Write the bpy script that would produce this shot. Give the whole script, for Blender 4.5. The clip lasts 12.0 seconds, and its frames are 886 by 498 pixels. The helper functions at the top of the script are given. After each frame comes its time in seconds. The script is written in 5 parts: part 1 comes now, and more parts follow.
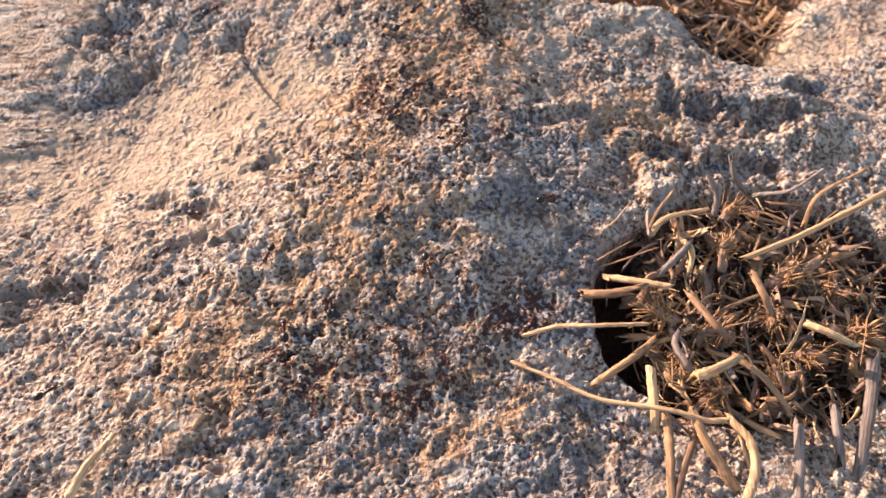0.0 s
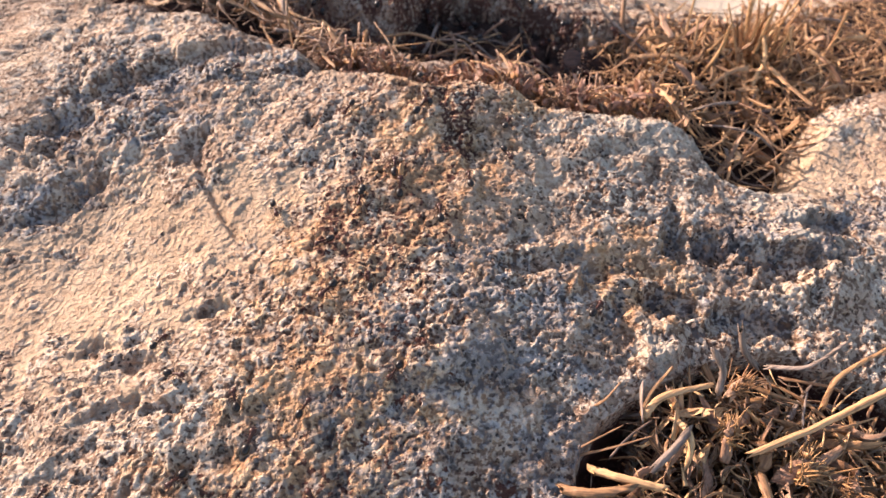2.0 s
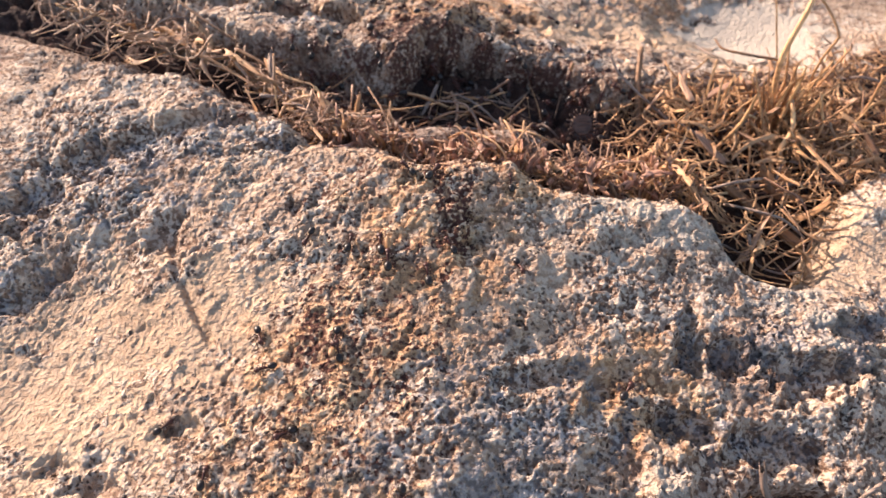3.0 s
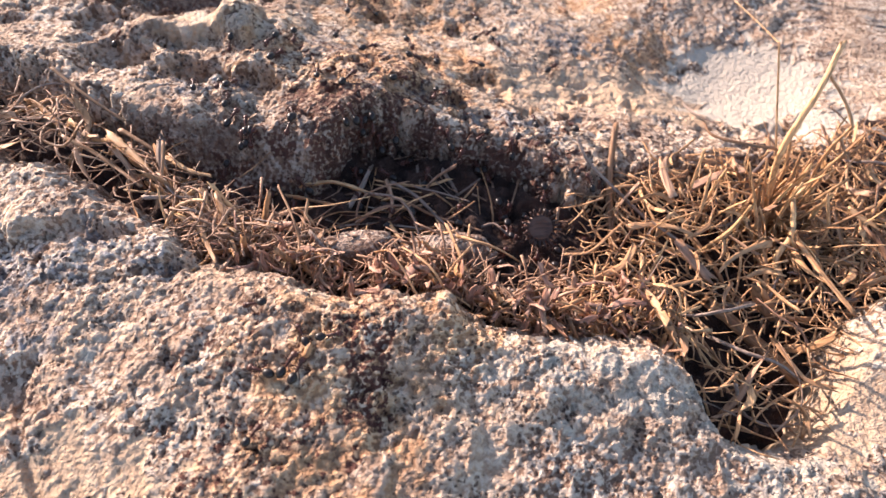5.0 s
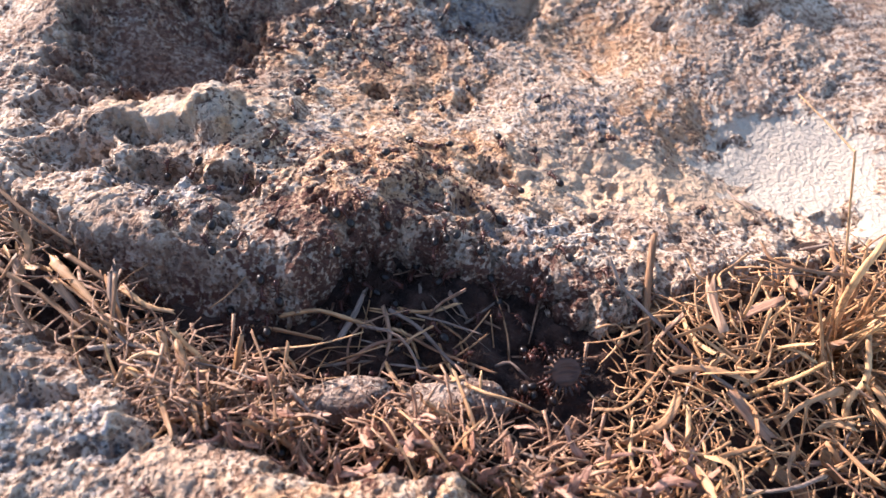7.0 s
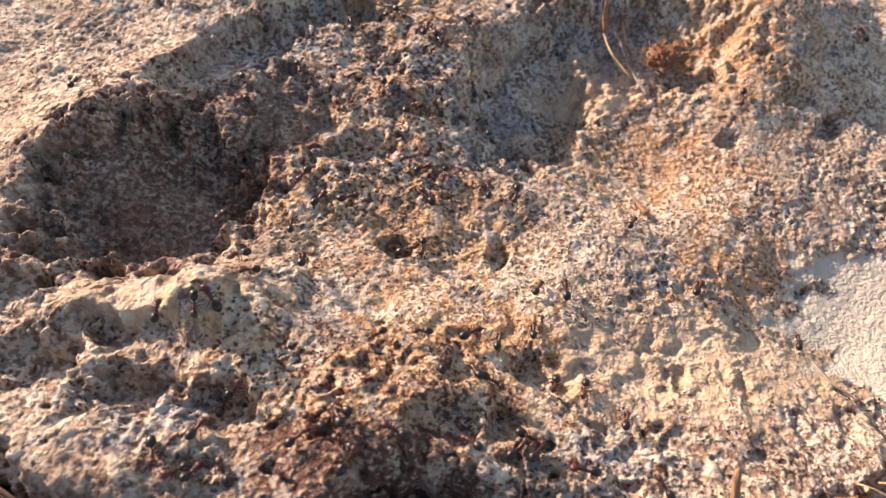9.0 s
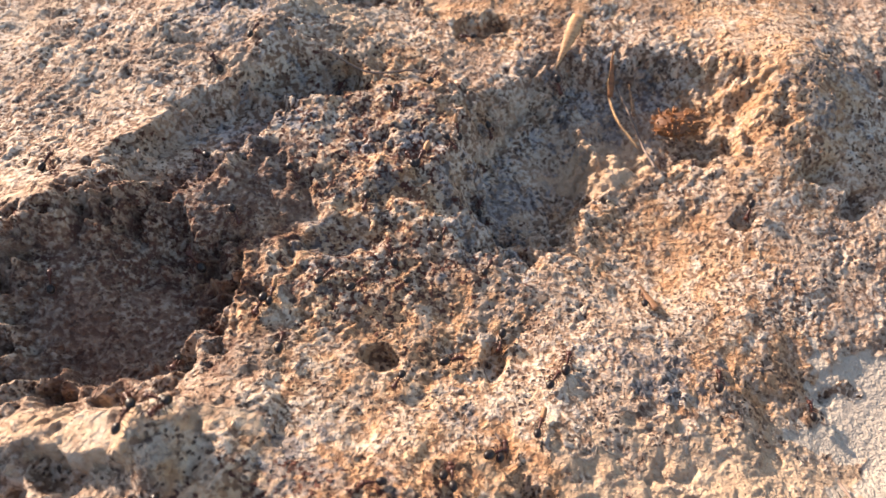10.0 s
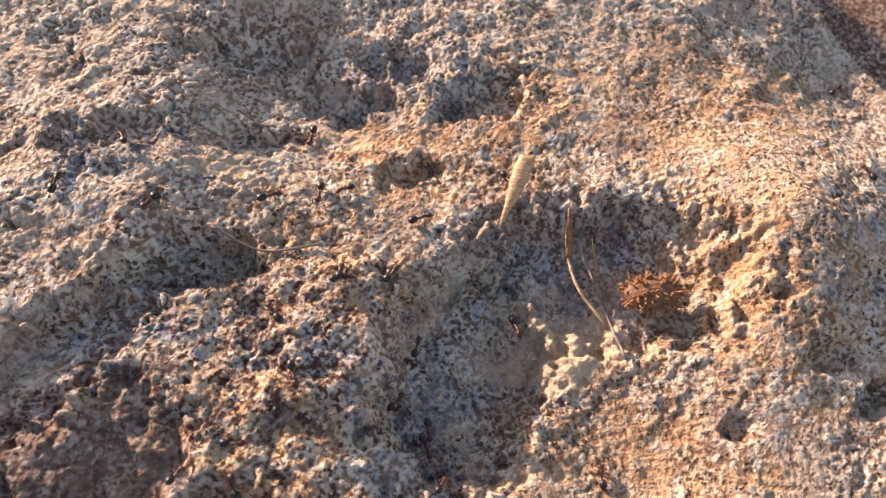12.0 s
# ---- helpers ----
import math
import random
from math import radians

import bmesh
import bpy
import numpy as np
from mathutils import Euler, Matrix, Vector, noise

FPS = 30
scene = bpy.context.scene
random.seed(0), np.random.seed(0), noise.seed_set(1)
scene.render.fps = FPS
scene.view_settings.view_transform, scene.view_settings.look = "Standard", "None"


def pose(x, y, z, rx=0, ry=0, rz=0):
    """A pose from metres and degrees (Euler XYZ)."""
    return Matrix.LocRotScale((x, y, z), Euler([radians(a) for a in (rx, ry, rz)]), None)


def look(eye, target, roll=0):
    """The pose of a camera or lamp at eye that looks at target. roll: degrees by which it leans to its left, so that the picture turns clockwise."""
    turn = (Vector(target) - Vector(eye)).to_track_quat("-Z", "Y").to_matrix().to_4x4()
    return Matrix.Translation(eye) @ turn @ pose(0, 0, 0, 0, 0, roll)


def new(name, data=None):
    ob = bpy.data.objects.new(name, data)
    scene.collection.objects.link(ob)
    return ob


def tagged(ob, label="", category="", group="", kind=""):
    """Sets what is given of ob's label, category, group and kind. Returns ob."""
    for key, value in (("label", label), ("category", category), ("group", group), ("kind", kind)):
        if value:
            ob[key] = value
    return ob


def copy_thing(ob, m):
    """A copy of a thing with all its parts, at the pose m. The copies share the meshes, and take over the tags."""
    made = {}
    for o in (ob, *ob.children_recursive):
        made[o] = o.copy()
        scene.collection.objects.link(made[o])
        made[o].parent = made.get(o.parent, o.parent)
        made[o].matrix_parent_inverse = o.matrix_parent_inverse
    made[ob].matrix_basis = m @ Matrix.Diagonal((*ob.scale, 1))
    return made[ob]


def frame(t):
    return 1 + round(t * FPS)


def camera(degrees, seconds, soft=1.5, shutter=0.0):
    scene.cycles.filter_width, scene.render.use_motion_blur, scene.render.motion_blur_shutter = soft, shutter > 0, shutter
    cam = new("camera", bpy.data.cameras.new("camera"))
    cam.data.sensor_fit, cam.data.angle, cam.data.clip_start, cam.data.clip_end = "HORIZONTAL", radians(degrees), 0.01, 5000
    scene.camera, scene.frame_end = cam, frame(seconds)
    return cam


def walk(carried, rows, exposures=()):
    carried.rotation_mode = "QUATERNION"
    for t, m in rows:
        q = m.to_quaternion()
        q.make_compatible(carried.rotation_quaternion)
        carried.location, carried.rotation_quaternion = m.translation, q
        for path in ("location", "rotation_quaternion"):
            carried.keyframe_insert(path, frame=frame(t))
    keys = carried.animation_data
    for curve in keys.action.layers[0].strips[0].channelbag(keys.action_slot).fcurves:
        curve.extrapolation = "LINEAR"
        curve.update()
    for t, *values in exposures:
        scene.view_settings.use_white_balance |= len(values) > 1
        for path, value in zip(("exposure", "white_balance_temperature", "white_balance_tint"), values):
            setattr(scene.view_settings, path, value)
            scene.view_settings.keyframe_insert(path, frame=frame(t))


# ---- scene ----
cam = camera(62, 12.0, soft=1.5)


def view(x, y, z, yaw, pitch, roll):
    """A camera pose from its place and its yaw, pitch and roll in degrees."""
    return pose(x, y, z, 90 + pitch, 0, yaw) @ pose(0, 0, 0, 0, 0, roll)


PATH = [
    (0, view(0.0000, -0.3000, 0.2999, -0.00, -54.52, 0.00)),
    (0.5, view(0.0092, -0.2872, 0.3025, 0.08, -54.52, 0.27)),
    (1, view(0.0224, -0.2606, 0.3087, 0.17, -54.67, 0.24)),
    (1.5, view(0.0211, -0.2390, 0.3084, 0.66, -54.67, 0.42)),
    (2, view(0.0176, -0.2125, 0.3084, 1.57, -55.26, 0.49)),
    (2.5, view(0.0143, -0.1782, 0.3150, 2.71, -55.85, 0.20)),
    (3, view(0.0247, -0.1520, 0.3123, 3.58, -56.31, -0.39)),
    (3.2, view(0.0310, -0.1383, 0.3134, 3.87, -56.64, -0.61)),
    (4.8, view(0.0453, -0.0574, 0.2934, 1.99, -58.82, 1.63)),
    (5, view(0.0465, -0.0508, 0.2949, 2.10, -58.93, 1.52)),
    (5.5, view(0.0486, -0.0300, 0.2939, 2.39, -59.00, 1.31)),
    (6, view(0.0485, -0.0132, 0.2910, 2.90, -59.16, 0.95)),
    (6.5, view(0.0468, 0.0083, 0.2859, 3.10, -59.18, 0.86)),
    (6.8, view(0.0448, 0.0187, 0.2794, 3.33, -59.26, 0.57)),
    (7, view(0.0429, 0.0280, 0.2788, 3.52, -59.48, 0.53)),
    (7.2, view(0.0419, 0.0439, 0.2828, 3.96, -59.93, 0.24)),
    (8.8, view(0.0306, 0.1233, 0.2750, 6.43, -60.40, -1.78)),
    (9, view(0.0303, 0.1304, 0.2722, 6.50, -60.37, -1.88)),
    (9.5, view(0.0324, 0.1604, 0.2733, 6.53, -60.40, -1.90)),
    (10, view(0.0302, 0.1846, 0.2676, 6.68, -60.50, -1.99)),
    (10.5, view(0.0347, 0.2086, 0.2650, 6.73, -60.45, -2.03)),
    (11, view(0.0396, 0.2304, 0.2577, 6.84, -60.60, -2.19)),
    (11.5, view(0.0494, 0.2668, 0.2614, 7.23, -60.84, -3.44)),
    (12, view(0.0563, 0.3046, 0.2475, 7.36, -61.47, -4.67)),
]
walk(cam, PATH, [(0, 1.52, 6650, 15), (2.5, 1.52, 6850, 17), (5, 1.67, 6450, 17), (7, 1.68, 5900, 15), (9, 1.50, 6950, 14), (12, 1.55, 7000, 16)])
cam.data.dof.use_dof, cam.data.dof.focus_distance, cam.data.dof.aperture_fstop = True, 0.31, 10.5

# ---- light: a low warm sun behind and to the left, clear sky ----
SUN_ELEVATION, SUN_AZIMUTH = 19.5, -52.0   # degrees; azimuth from +y towards +x
world = bpy.data.worlds.new("sky")
scene.world = world
world.use_nodes = True
sky = world.node_tree.nodes.new("ShaderNodeTexSky")
sky.sky_type, sky.sun_disc = "NISHITA", False
sky.sun_elevation, sky.sun_rotation = radians(SUN_ELEVATION), radians(SUN_AZIMUTH)
background = world.node_tree.nodes["Background"]
background.inputs["Strength"].default_value = 0.125
world.node_tree.links.new(sky.outputs[0], background.inputs["Color"])
sun = new("sun", bpy.data.lights.new("sun", "SUN"))
sun.data.energy, sun.data.angle, sun.data.color = 4.05, radians(0.6), (1.0, 0.84, 0.71)
_e, _a = radians(SUN_ELEVATION), radians(SUN_AZIMUTH)
sun.matrix_world = look((math.sin(_a) * math.cos(_e) * 5, math.cos(_a) * math.cos(_e) * 5, math.sin(_e) * 5), (0, 0, 0))


# ---- numbers: noise over arrays ----
def lattice(ix, iy, seed):
    """A random number in 0..1 for each whole-number cell."""
    n = (ix.astype(np.int64) * 374761393 + iy.astype(np.int64) * 668265263 + seed * 974634777) & 0xFFFFFFFF
    n = ((n ^ (n >> 13)) * 1274126177) & 0xFFFFFFFF
    n = ((n ^ (n >> 16)) * 2246822519) & 0xFFFFFFFF
    return ((n ^ (n >> 15)) & 0xFFFFFF) / float(0xFFFFFF)


def value_noise(x, y, size, seed):
    """Smooth gradient noise, about -1..1, with features of that size, turned by the seed."""
    c, s = math.cos(seed * 1.7), math.sin(seed * 1.7)
    u, v = (x * c - y * s) / size + seed * 17.3, (x * s + y * c) / size - seed * 9.1
    i, j = np.floor(u), np.floor(v)
    a, b = u - i, v - j

    def corner(di, dj):
        angle = 2 * math.pi * lattice(i + di, j + dj, seed)
        return np.cos(angle) * (a - di) + np.sin(angle) * (b - dj)

    wa, wb = a * a * a * (a * (a * 6 - 15) + 10), b * b * b * (b * (b * 6 - 15) + 10)
    return 1.6 * ((corner(0, 0) * (1 - wa) + corner(1, 0) * wa) * (1 - wb) + (corner(0, 1) * (1 - wa) + corner(1, 1) * wa) * wb)


def fractal(x, y, size, octaves, seed, fall=0.55):
    total, gain = 0, 1.0
    for k in range(octaves):
        total = total + gain * value_noise(x, y, size / 2 ** k, seed + 31 * k)
        gain *= fall
    return total


def cells(x, y, size, seed):
    """Distance to the nearest of scattered points, in cells, and that point's random number."""
    c, s = math.cos(seed), math.sin(seed)
    u, v = (x * c - y * s) / size, (x * s + y * c) / size
    i, j = np.floor(u), np.floor(v)
    best, mark = np.full(np.shape(u), 9.0), np.zeros(np.shape(u))
    for di in (-1, 0, 1):
        for dj in (-1, 0, 1):
            a, b = i + di, j + dj
            d = np.hypot(a + lattice(a, b, seed) - u, b + lattice(a, b, seed + 7) - v)
            near = d < best
            best, mark = np.where(near, d, best), np.where(near, lattice(a, b, seed + 13), mark)
    return best, mark


def step01(v, low, high):
    v = np.clip((v - low) / (high - low), 0, 1)
    return v * v * (3 - 2 * v)


def mounds(x, y, rows):
    """The sum of round bumps: x, y, radius, height."""
    return sum(h * np.exp(-((x - a) / r) ** 2 - ((y - b) / r) ** 2) for a, b, r, h in rows)


def blots(x, y, rows, seed=3, ragged=0.5):
    """How far patches with ragged outlines cover a place, 0..1. Rows: x, y, half length, half width, turn in degrees."""
    best = np.zeros(np.shape(x))
    rough = fractal(x, y, 0.012, 3, seed)
    for a, b, p, q, turn in rows:
        c, s = math.cos(radians(turn)), math.sin(radians(turn))
        u, v = ((x - a) * c + (y - b) * s) / p, (-(x - a) * s + (y - b) * c) / q
        best = np.maximum(best, 1 - step01(np.hypot(u, v) + ragged * rough, 0.55, 1.25))
    return best


# ---- the lie of the rock ----
RIM_X = [-3, -0.35, -0.154, -0.131, -0.101, -0.074, -0.057, -0.022, 0.006, 0.023, 0.046, 0.064, 0.091, 0.127, 0.141, 0.148, 0.160, 0.180, 0.194, 0.223, 0.248, 0.35, 3]
RIM_Y = [0.9, 0.21, 0.141, 0.140, 0.121, 0.110, 0.093, 0.085, 0.076, 0.084, 0.083, 0.072, 0.071, 0.079, 0.069, 0.050, 0.038, 0.041, 0.048, 0.096, 0.112, 0.15, 0.6]
FAR_X = [-3, -0.35, -0.145, -0.113, -0.085, -0.065, -0.045, -0.025, -0.005, 0.015, 0.05, 0.075, 0.10, 0.136, 0.181, 0.206, 0.242, 0.35, 3]
FAR_Y = [1.0, 0.27, 0.181, 0.166, 0.146, 0.130, 0.132, 0.150, 0.182, 0.182, 0.173, 0.167, 0.160, 0.172, 0.196, 0.204, 0.215, 0.26, 0.8]
SOIL_X = [-3, -0.2, -0.1, 0.0, 0.08, 0.14, 0.18, 0.25, 3]
SOIL_Z = [0.0, 0.022, 0.016, 0.002, 0.0, -0.010, -0.026, -0.034, -0.06]


def calm(v, reach):
    """v near the middle, levelling off further out."""
    return reach * np.tanh(v / reach)


def near_lie(x, y):
    X, Y = calm(x, 0.3), calm(y, 0.35)
    z = 0.0345 + 0.0782 * Y + 0.046 * Y * Y - 0.0238 * X + 0.0152 * X * Y - 0.4977 * X * X
    return z + mounds(x, y, [(-0.15, 0.08, 0.06, 0.0016), (-0.17, -0.02, 0.06, -0.015), (0, 0.06, 0.05, 0.0081), (0.2, 0.06, 0.05, -0.015),
                             (0.19, 0, 0.04, 0.0085), (0.178, 0.072, 0.025, -0.013), (0, -0.05, 0.06, 0.009), (0.13, -0.15, 0.06, -0.0148), (0.0, -0.185, 0.065, -0.012), (0.075, -0.205, 0.05, -0.009)])


def far_lie(x, y):
    X, Y = calm(x, 0.3), 0.3 + calm(y - 0.3, 0.35)
    z = 0.1055 - 0.5647 * Y + 0.6506 * Y * Y - 0.1264 * X - 0.0146 * X * Y - 0.1342 * X * X
    return z + mounds(x, y, [(-0.06, 0.245, 0.025, 0.0142), (-0.14, 0.32, 0.04, 0.0246), (0, 0.21, 0.035, 0.013), (0.1, 0.37, 0.05, -0.0191),
                             (0.18, 0.28, 0.05, -0.0092), (0.19, 0.47, 0.05, 0.025), (0.04, 0.49, 0.04, -0.0045), (-0.1, 0.37, 0.035, 0.0098),
                             (0.25, 0.58, 0.06, -0.0177), (0, 0.3, 0.05, -0.0058), (0.1, 0.25, 0.04, -0.0061), (-0.1, 0.47, 0.05, 0.0112),
                             (0.215, 0.28, 0.07, -0.017), (-0.03, 0.53, 0.05, -0.018), (0.037, 0.30, 0.03, -0.008)])


def soil_height(x, y):
    out = np.maximum(np.interp(x, RIM_X, RIM_Y) - y, y - np.interp(x, FAR_X, FAR_Y))
    z = np.interp(x, SOIL_X, SOIL_Z) + 0.0055 * fractal(x, y, 0.018, 3, 5, 0.7)
    behind = y - np.interp(x, RIM_X, RIM_Y)
    z = z - 0.02 * step01(behind, 0.025, 0.04) * (1 - step01(x, -0.09, -0.07))
    z = z - 0.27 * step01(out, 0.015, 0.09)
    far_off = step01(np.hypot(x, y - 0.15), 0.4, 0.85)
    return z * (1 - far_off) - 0.27 * far_off


def settle(x, y):
    """How far the slabs dip towards the ground well away from the crevice."""
    return 0.32 * step01(np.hypot(x, y - 0.2), 0.9, 1.7)


def pocket(x, y):
    """Depth of the straw-filled pocket in the near rock."""
    c, s = math.cos(radians(12)), math.sin(radians(12))
    u, v = ((x - 0.150) * c + (y + 0.122) * s) / 0.086, (-(x - 0.150) * s + (y + 0.122) * c) / 0.059
    r = np.hypot(u, v) + 0.04 * value_noise(x, y, 0.03, 4) + 0.02 * value_noise(x, y, 0.008, 14)
    return 0.045 * (1 - step01(r, 0.90, 1.0))


def pitted(x, y, size, seed, share):
    """Small ragged pits, 0..1 deep, over that share of the surface."""
    wx, wy = x + 0.55 * size * value_noise(x, y, size * 0.7, seed), y + 0.55 * size * value_noise(x, y, size * 0.7, seed + 1)
    d, mark = cells(wx, wy, size, seed)
    return (1 - step01(d, 0.16, 0.46)) * (mark < share)


def crumbs(x, y, size, seed):
    """Sharp little crests and hollows, about -1..1."""
    n = value_noise(x + 0.4 * size * value_noise(x, y, size, seed + 3), y, size, seed)
    return 1 - 2.4 * np.abs(n)


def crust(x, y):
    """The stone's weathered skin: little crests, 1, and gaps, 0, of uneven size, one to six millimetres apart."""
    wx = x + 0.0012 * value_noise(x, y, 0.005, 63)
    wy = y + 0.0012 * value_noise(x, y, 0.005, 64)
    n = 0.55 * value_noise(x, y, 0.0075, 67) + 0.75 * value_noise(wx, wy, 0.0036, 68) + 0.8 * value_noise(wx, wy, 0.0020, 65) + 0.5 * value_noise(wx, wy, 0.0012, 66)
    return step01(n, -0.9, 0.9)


def crust_depth(x, y):
    """How deep the skin is eaten: thin and worn in some patches, thick in others."""
    return 0.35 + 0.65 * step01(fractal(x, y, 0.026, 4, 69, 0.65), -0.5, 0.6)


def near_smooth(x, y):
    """Where the cream flank of the near slab is worn smooth, 0..1."""
    return blots(x, y, [(-0.155, -0.030, 0.085, 0.052, 12), (-0.09, -0.005, 0.045, 0.03, 20), (0.215, 0.06, 0.04, 0.03, 20)], 11, 0.7)


def near_rough(x, y):
    """0.45 on the smooth flank to 1 on the crumbly crown."""
    return 1 - 0.55 * near_smooth(x, y)


def near_height(x, y):
    y_rim = np.interp(x, RIM_X, RIM_Y) + 0.0022 * fractal(x, 0 * x, 0.02, 3, 21) + 0.0012 * crumbs(x, y, 0.006, 95)
    d = y - y_rim
    rough = near_rough(x, y) * (1 - 0.45 * step01(x, 0.19, 0.21) * step01(y, 0.02, 0.045))
    z = near_lie(x, y) + 0.0014 * fractal(x, y, 0.035, 3, 2) * (0.5 + rough)
    z = z + (0.0004 + 0.0008 * rough * crust_depth(x, y)) * crust(x, y)
    z = z + rough * (0.0009 * crumbs(x, y, 0.017, 82) + 0.0003 * crumbs(x, y, 0.0075, 81))
    patch = 0.1 + 0.9 * step01(fractal(x, y, 0.022, 3, 98), -0.3, 0.5)
    z = z - rough * patch * (0.0009 * pitted(x, y, 0.0040, 41, 0.4) + 0.0022 * pitted(x, y, 0.0085, 51, 0.25))
    # shallow hollows on the flank and beside the pocket
    z = z - 0.0055 * blots(x, y, [(-0.121, 0.098, 0.028, 0.007, 8), (-0.160, 0.078, 0.034, 0.013, 22), (-0.188, 0.058, 0.022, 0.012, 35), 
                                 (-0.180, 0.010, 0.022, 0.006, 28), (-0.186, -0.125, 0.02, 0.009, 15)], 15, 0.7)
    z = z - 0.0035 * blots(x, y, [(-0.138, -0.068, 0.007, 0.005, 10), (-0.119, -0.079, 0.010, 0.005, 0), (-0.119, -0.100, 0.009, 0.005, 25), (-0.099, -0.100, 0.008, 0.004, 0), (-0.088, -0.056, 0.010, 0.005, 0),
                                 (-0.037, -0.058, 0.008, 0.004, 0), (-0.086, -0.122, 0.004, 0.005, 0), (0.006, 0.074, 0.005, 0.005, 0), (-0.088, -0.200, 0.016, 0.009, 0),
                                 (0.078, -0.027, 0.010, 0.006, 0), (0.026, 0.030, 0.006, 0.010, 0), (0.060, -0.026, 0.022, 0.006, 10), (-0.07, 0.085, 0.010, 0.005, 0), (-0.116, 0.036, 0.014, 0.009, -20)], 15, 0.6)
    z = z - 0.008 * blots(x, y, [(0.121, -0.004, 0.008, 0.012, 0), (0.140, -0.010, 0.011, 0.008, 0), (0.172, -0.014, 0.024, 0.010, 10), (0.119, -0.040, 0.016, 0.008, -10), (0.152, -0.046, 0.022, 0.010, 0), (0.205, 0.012, 0.018, 0.007, 10)], 35, 0.6)
    # a narrow crack down the flank
    line = np.interp(y, [-0.02, -0.002, 0.017, 0.034], [-0.080, -0.094, -0.106, -0.113])
    z = z - 0.003 * (1 - step01(np.abs(x - line + 0.0012 * value_noise(x, y, 0.008, 47)), 0.0008, 0.0038)) * step01(y, -0.024, -0.014) * (1 - step01(y, 0.03, 0.04))
    z = z + 0.006 * blots(x, y, [(0.106, -0.060, 0.012, 0.014, 10), (0.010, -0.080, 0.013, 0.006, 20)], 16, 0.3)
    z = z - pocket(x, y) - settle(x, y)
    ledge = step01(x, 0.185, 0.215)
    return z - 0.012 * step01(d, -0.012 - 0.006 * ledge, 0.004) - 0.09 * step01(d, 0.001, 0.016 + 0.01 * ledge)


def far_height(x, y):
    y_rim = np.interp(x, FAR_X, FAR_Y) + 0.004 * fractal(x, 0 * x, 0.025, 3, 23) + 0.003 * crumbs(x, y, 0.012, 91) + 0.0022 * crumbs(x, y, 0.005, 93)
    d = y_rim - y
    z = far_lie(x, y)
    smooth = np.maximum(np.maximum(far_pale(x, y), far_dust(x, y)), 0.55 * far_ridge(x, y))
    rough = (0.55 + 0.45 * step01(fractal(x, y, 0.05, 3, 12), -0.5, 0.4)) * (1 - 0.9 * smooth)
    rough = rough * (1 - 0.4 * blots(x, y, [(0.13, 0.36, 0.08, 0.05, 10), (0.15, 0.55, 0.08, 0.06, 20)], 27, 0.5))
    z = z + 0.0017 * fractal(x, y, 0.035, 3, 6, 0.55) * (0.4 + rough)
    z = z + (0.0001 + 0.0010 * rough * crust_depth(x, y)) * crust(x, y)
    z = z + rough * (0.0008 * crumbs(x, y, 0.013, 85) + 0.0003 * crumbs(x, y, 0.006, 87))
    patch = 0.2 + 0.8 * step01(fractal(x, y, 0.03, 3, 97), -0.2, 0.6)
    lip = 1 - step01(y, 0.23, 0.30)
    z = z - rough * patch * 0.0020 * pitted(x, y, 0.0085, 52, 0.25) - (0.15 + 0.85 * rough) * 0.0035 * pitted(x, y, 0.017, 55, 0.36) * (0.15 + 0.85 * lip)
    # the pale ridge below the left hollow, with a knob at its end
    z = z + 0.008 * blots(x, y, [(-0.098, 0.241, 0.030, 0.012, 8)], 26, 0.2) + 0.006 * blots(x, y, [(-0.073, 0.242, 0.011, 0.016, -10)], 26, 0.12)
    # hollows with broken rims
    z = z - 0.018 * blots(x, y, [(-0.116, 0.297, 0.047, 0.043, 15)], 24, 0.3)
    z = z - 0.020 * np.maximum(0.8 * blots(x, y, [(0.112, 0.447, 0.058, 0.034, 4)], 17, 0.2), blots(x, y, [(0.050, 0.402, 0.032, 0.054, -14)], 17, 0.2))
    z = z - 0.015 * blots(x, y, [(-0.103, 0.386, 0.050, 0.019, 56), (-0.060, 0.433, 0.028, 0.012, 18)], 18, 0.25)
    z = z - 0.006 * blots(x, y, [(-0.085, 0.345, 0.045, 0.032, 30)], 18, 0.3)
    z = z - 0.006 * blots(x, y, [(0.021, 0.204, 0.013, 0.009, 0), (0.041, 0.208, 0.006, 0.007, 0), 
                                 (0.037, 0.293, 0.005, 0.010, 0), (-0.007, 0.288, 0.008, 0.006, 0), (-0.033, 0.342, 0.020, 0.008, 20), (0.055, 0.232, 0.014, 0.008, -20),
                                 (0.155, 0.386, 0.007, 0.006, 0), (0.195, 0.415, 0.012, 0.007, 0), (0.212, 0.40, 0.009, 0.006, 40), (0.235, 0.245, 0.012, 0.01, 0), (0.205, 0.232, 0.01, 0.012, 0), (0.0, 0.525, 0.02, 0.01, 10)], 20, 0.3)
    z = z - 0.007 * blots(x, y, [(-0.012, 0.532, 0.022, 0.009, 10), (-0.050, 0.500, 0.025, 0.009, 15), (-0.105, 0.490, 0.03, 0.010, 20), (0.010, 0.550, 0.018, 0.010, 0), (0.055, 0.535, 0.02, 0.012, 20), (-0.06, 0.55, 0.03, 0.012, 15), (0.02, 0.49, 0.014, 0.007, 20)], 22, 0.5)
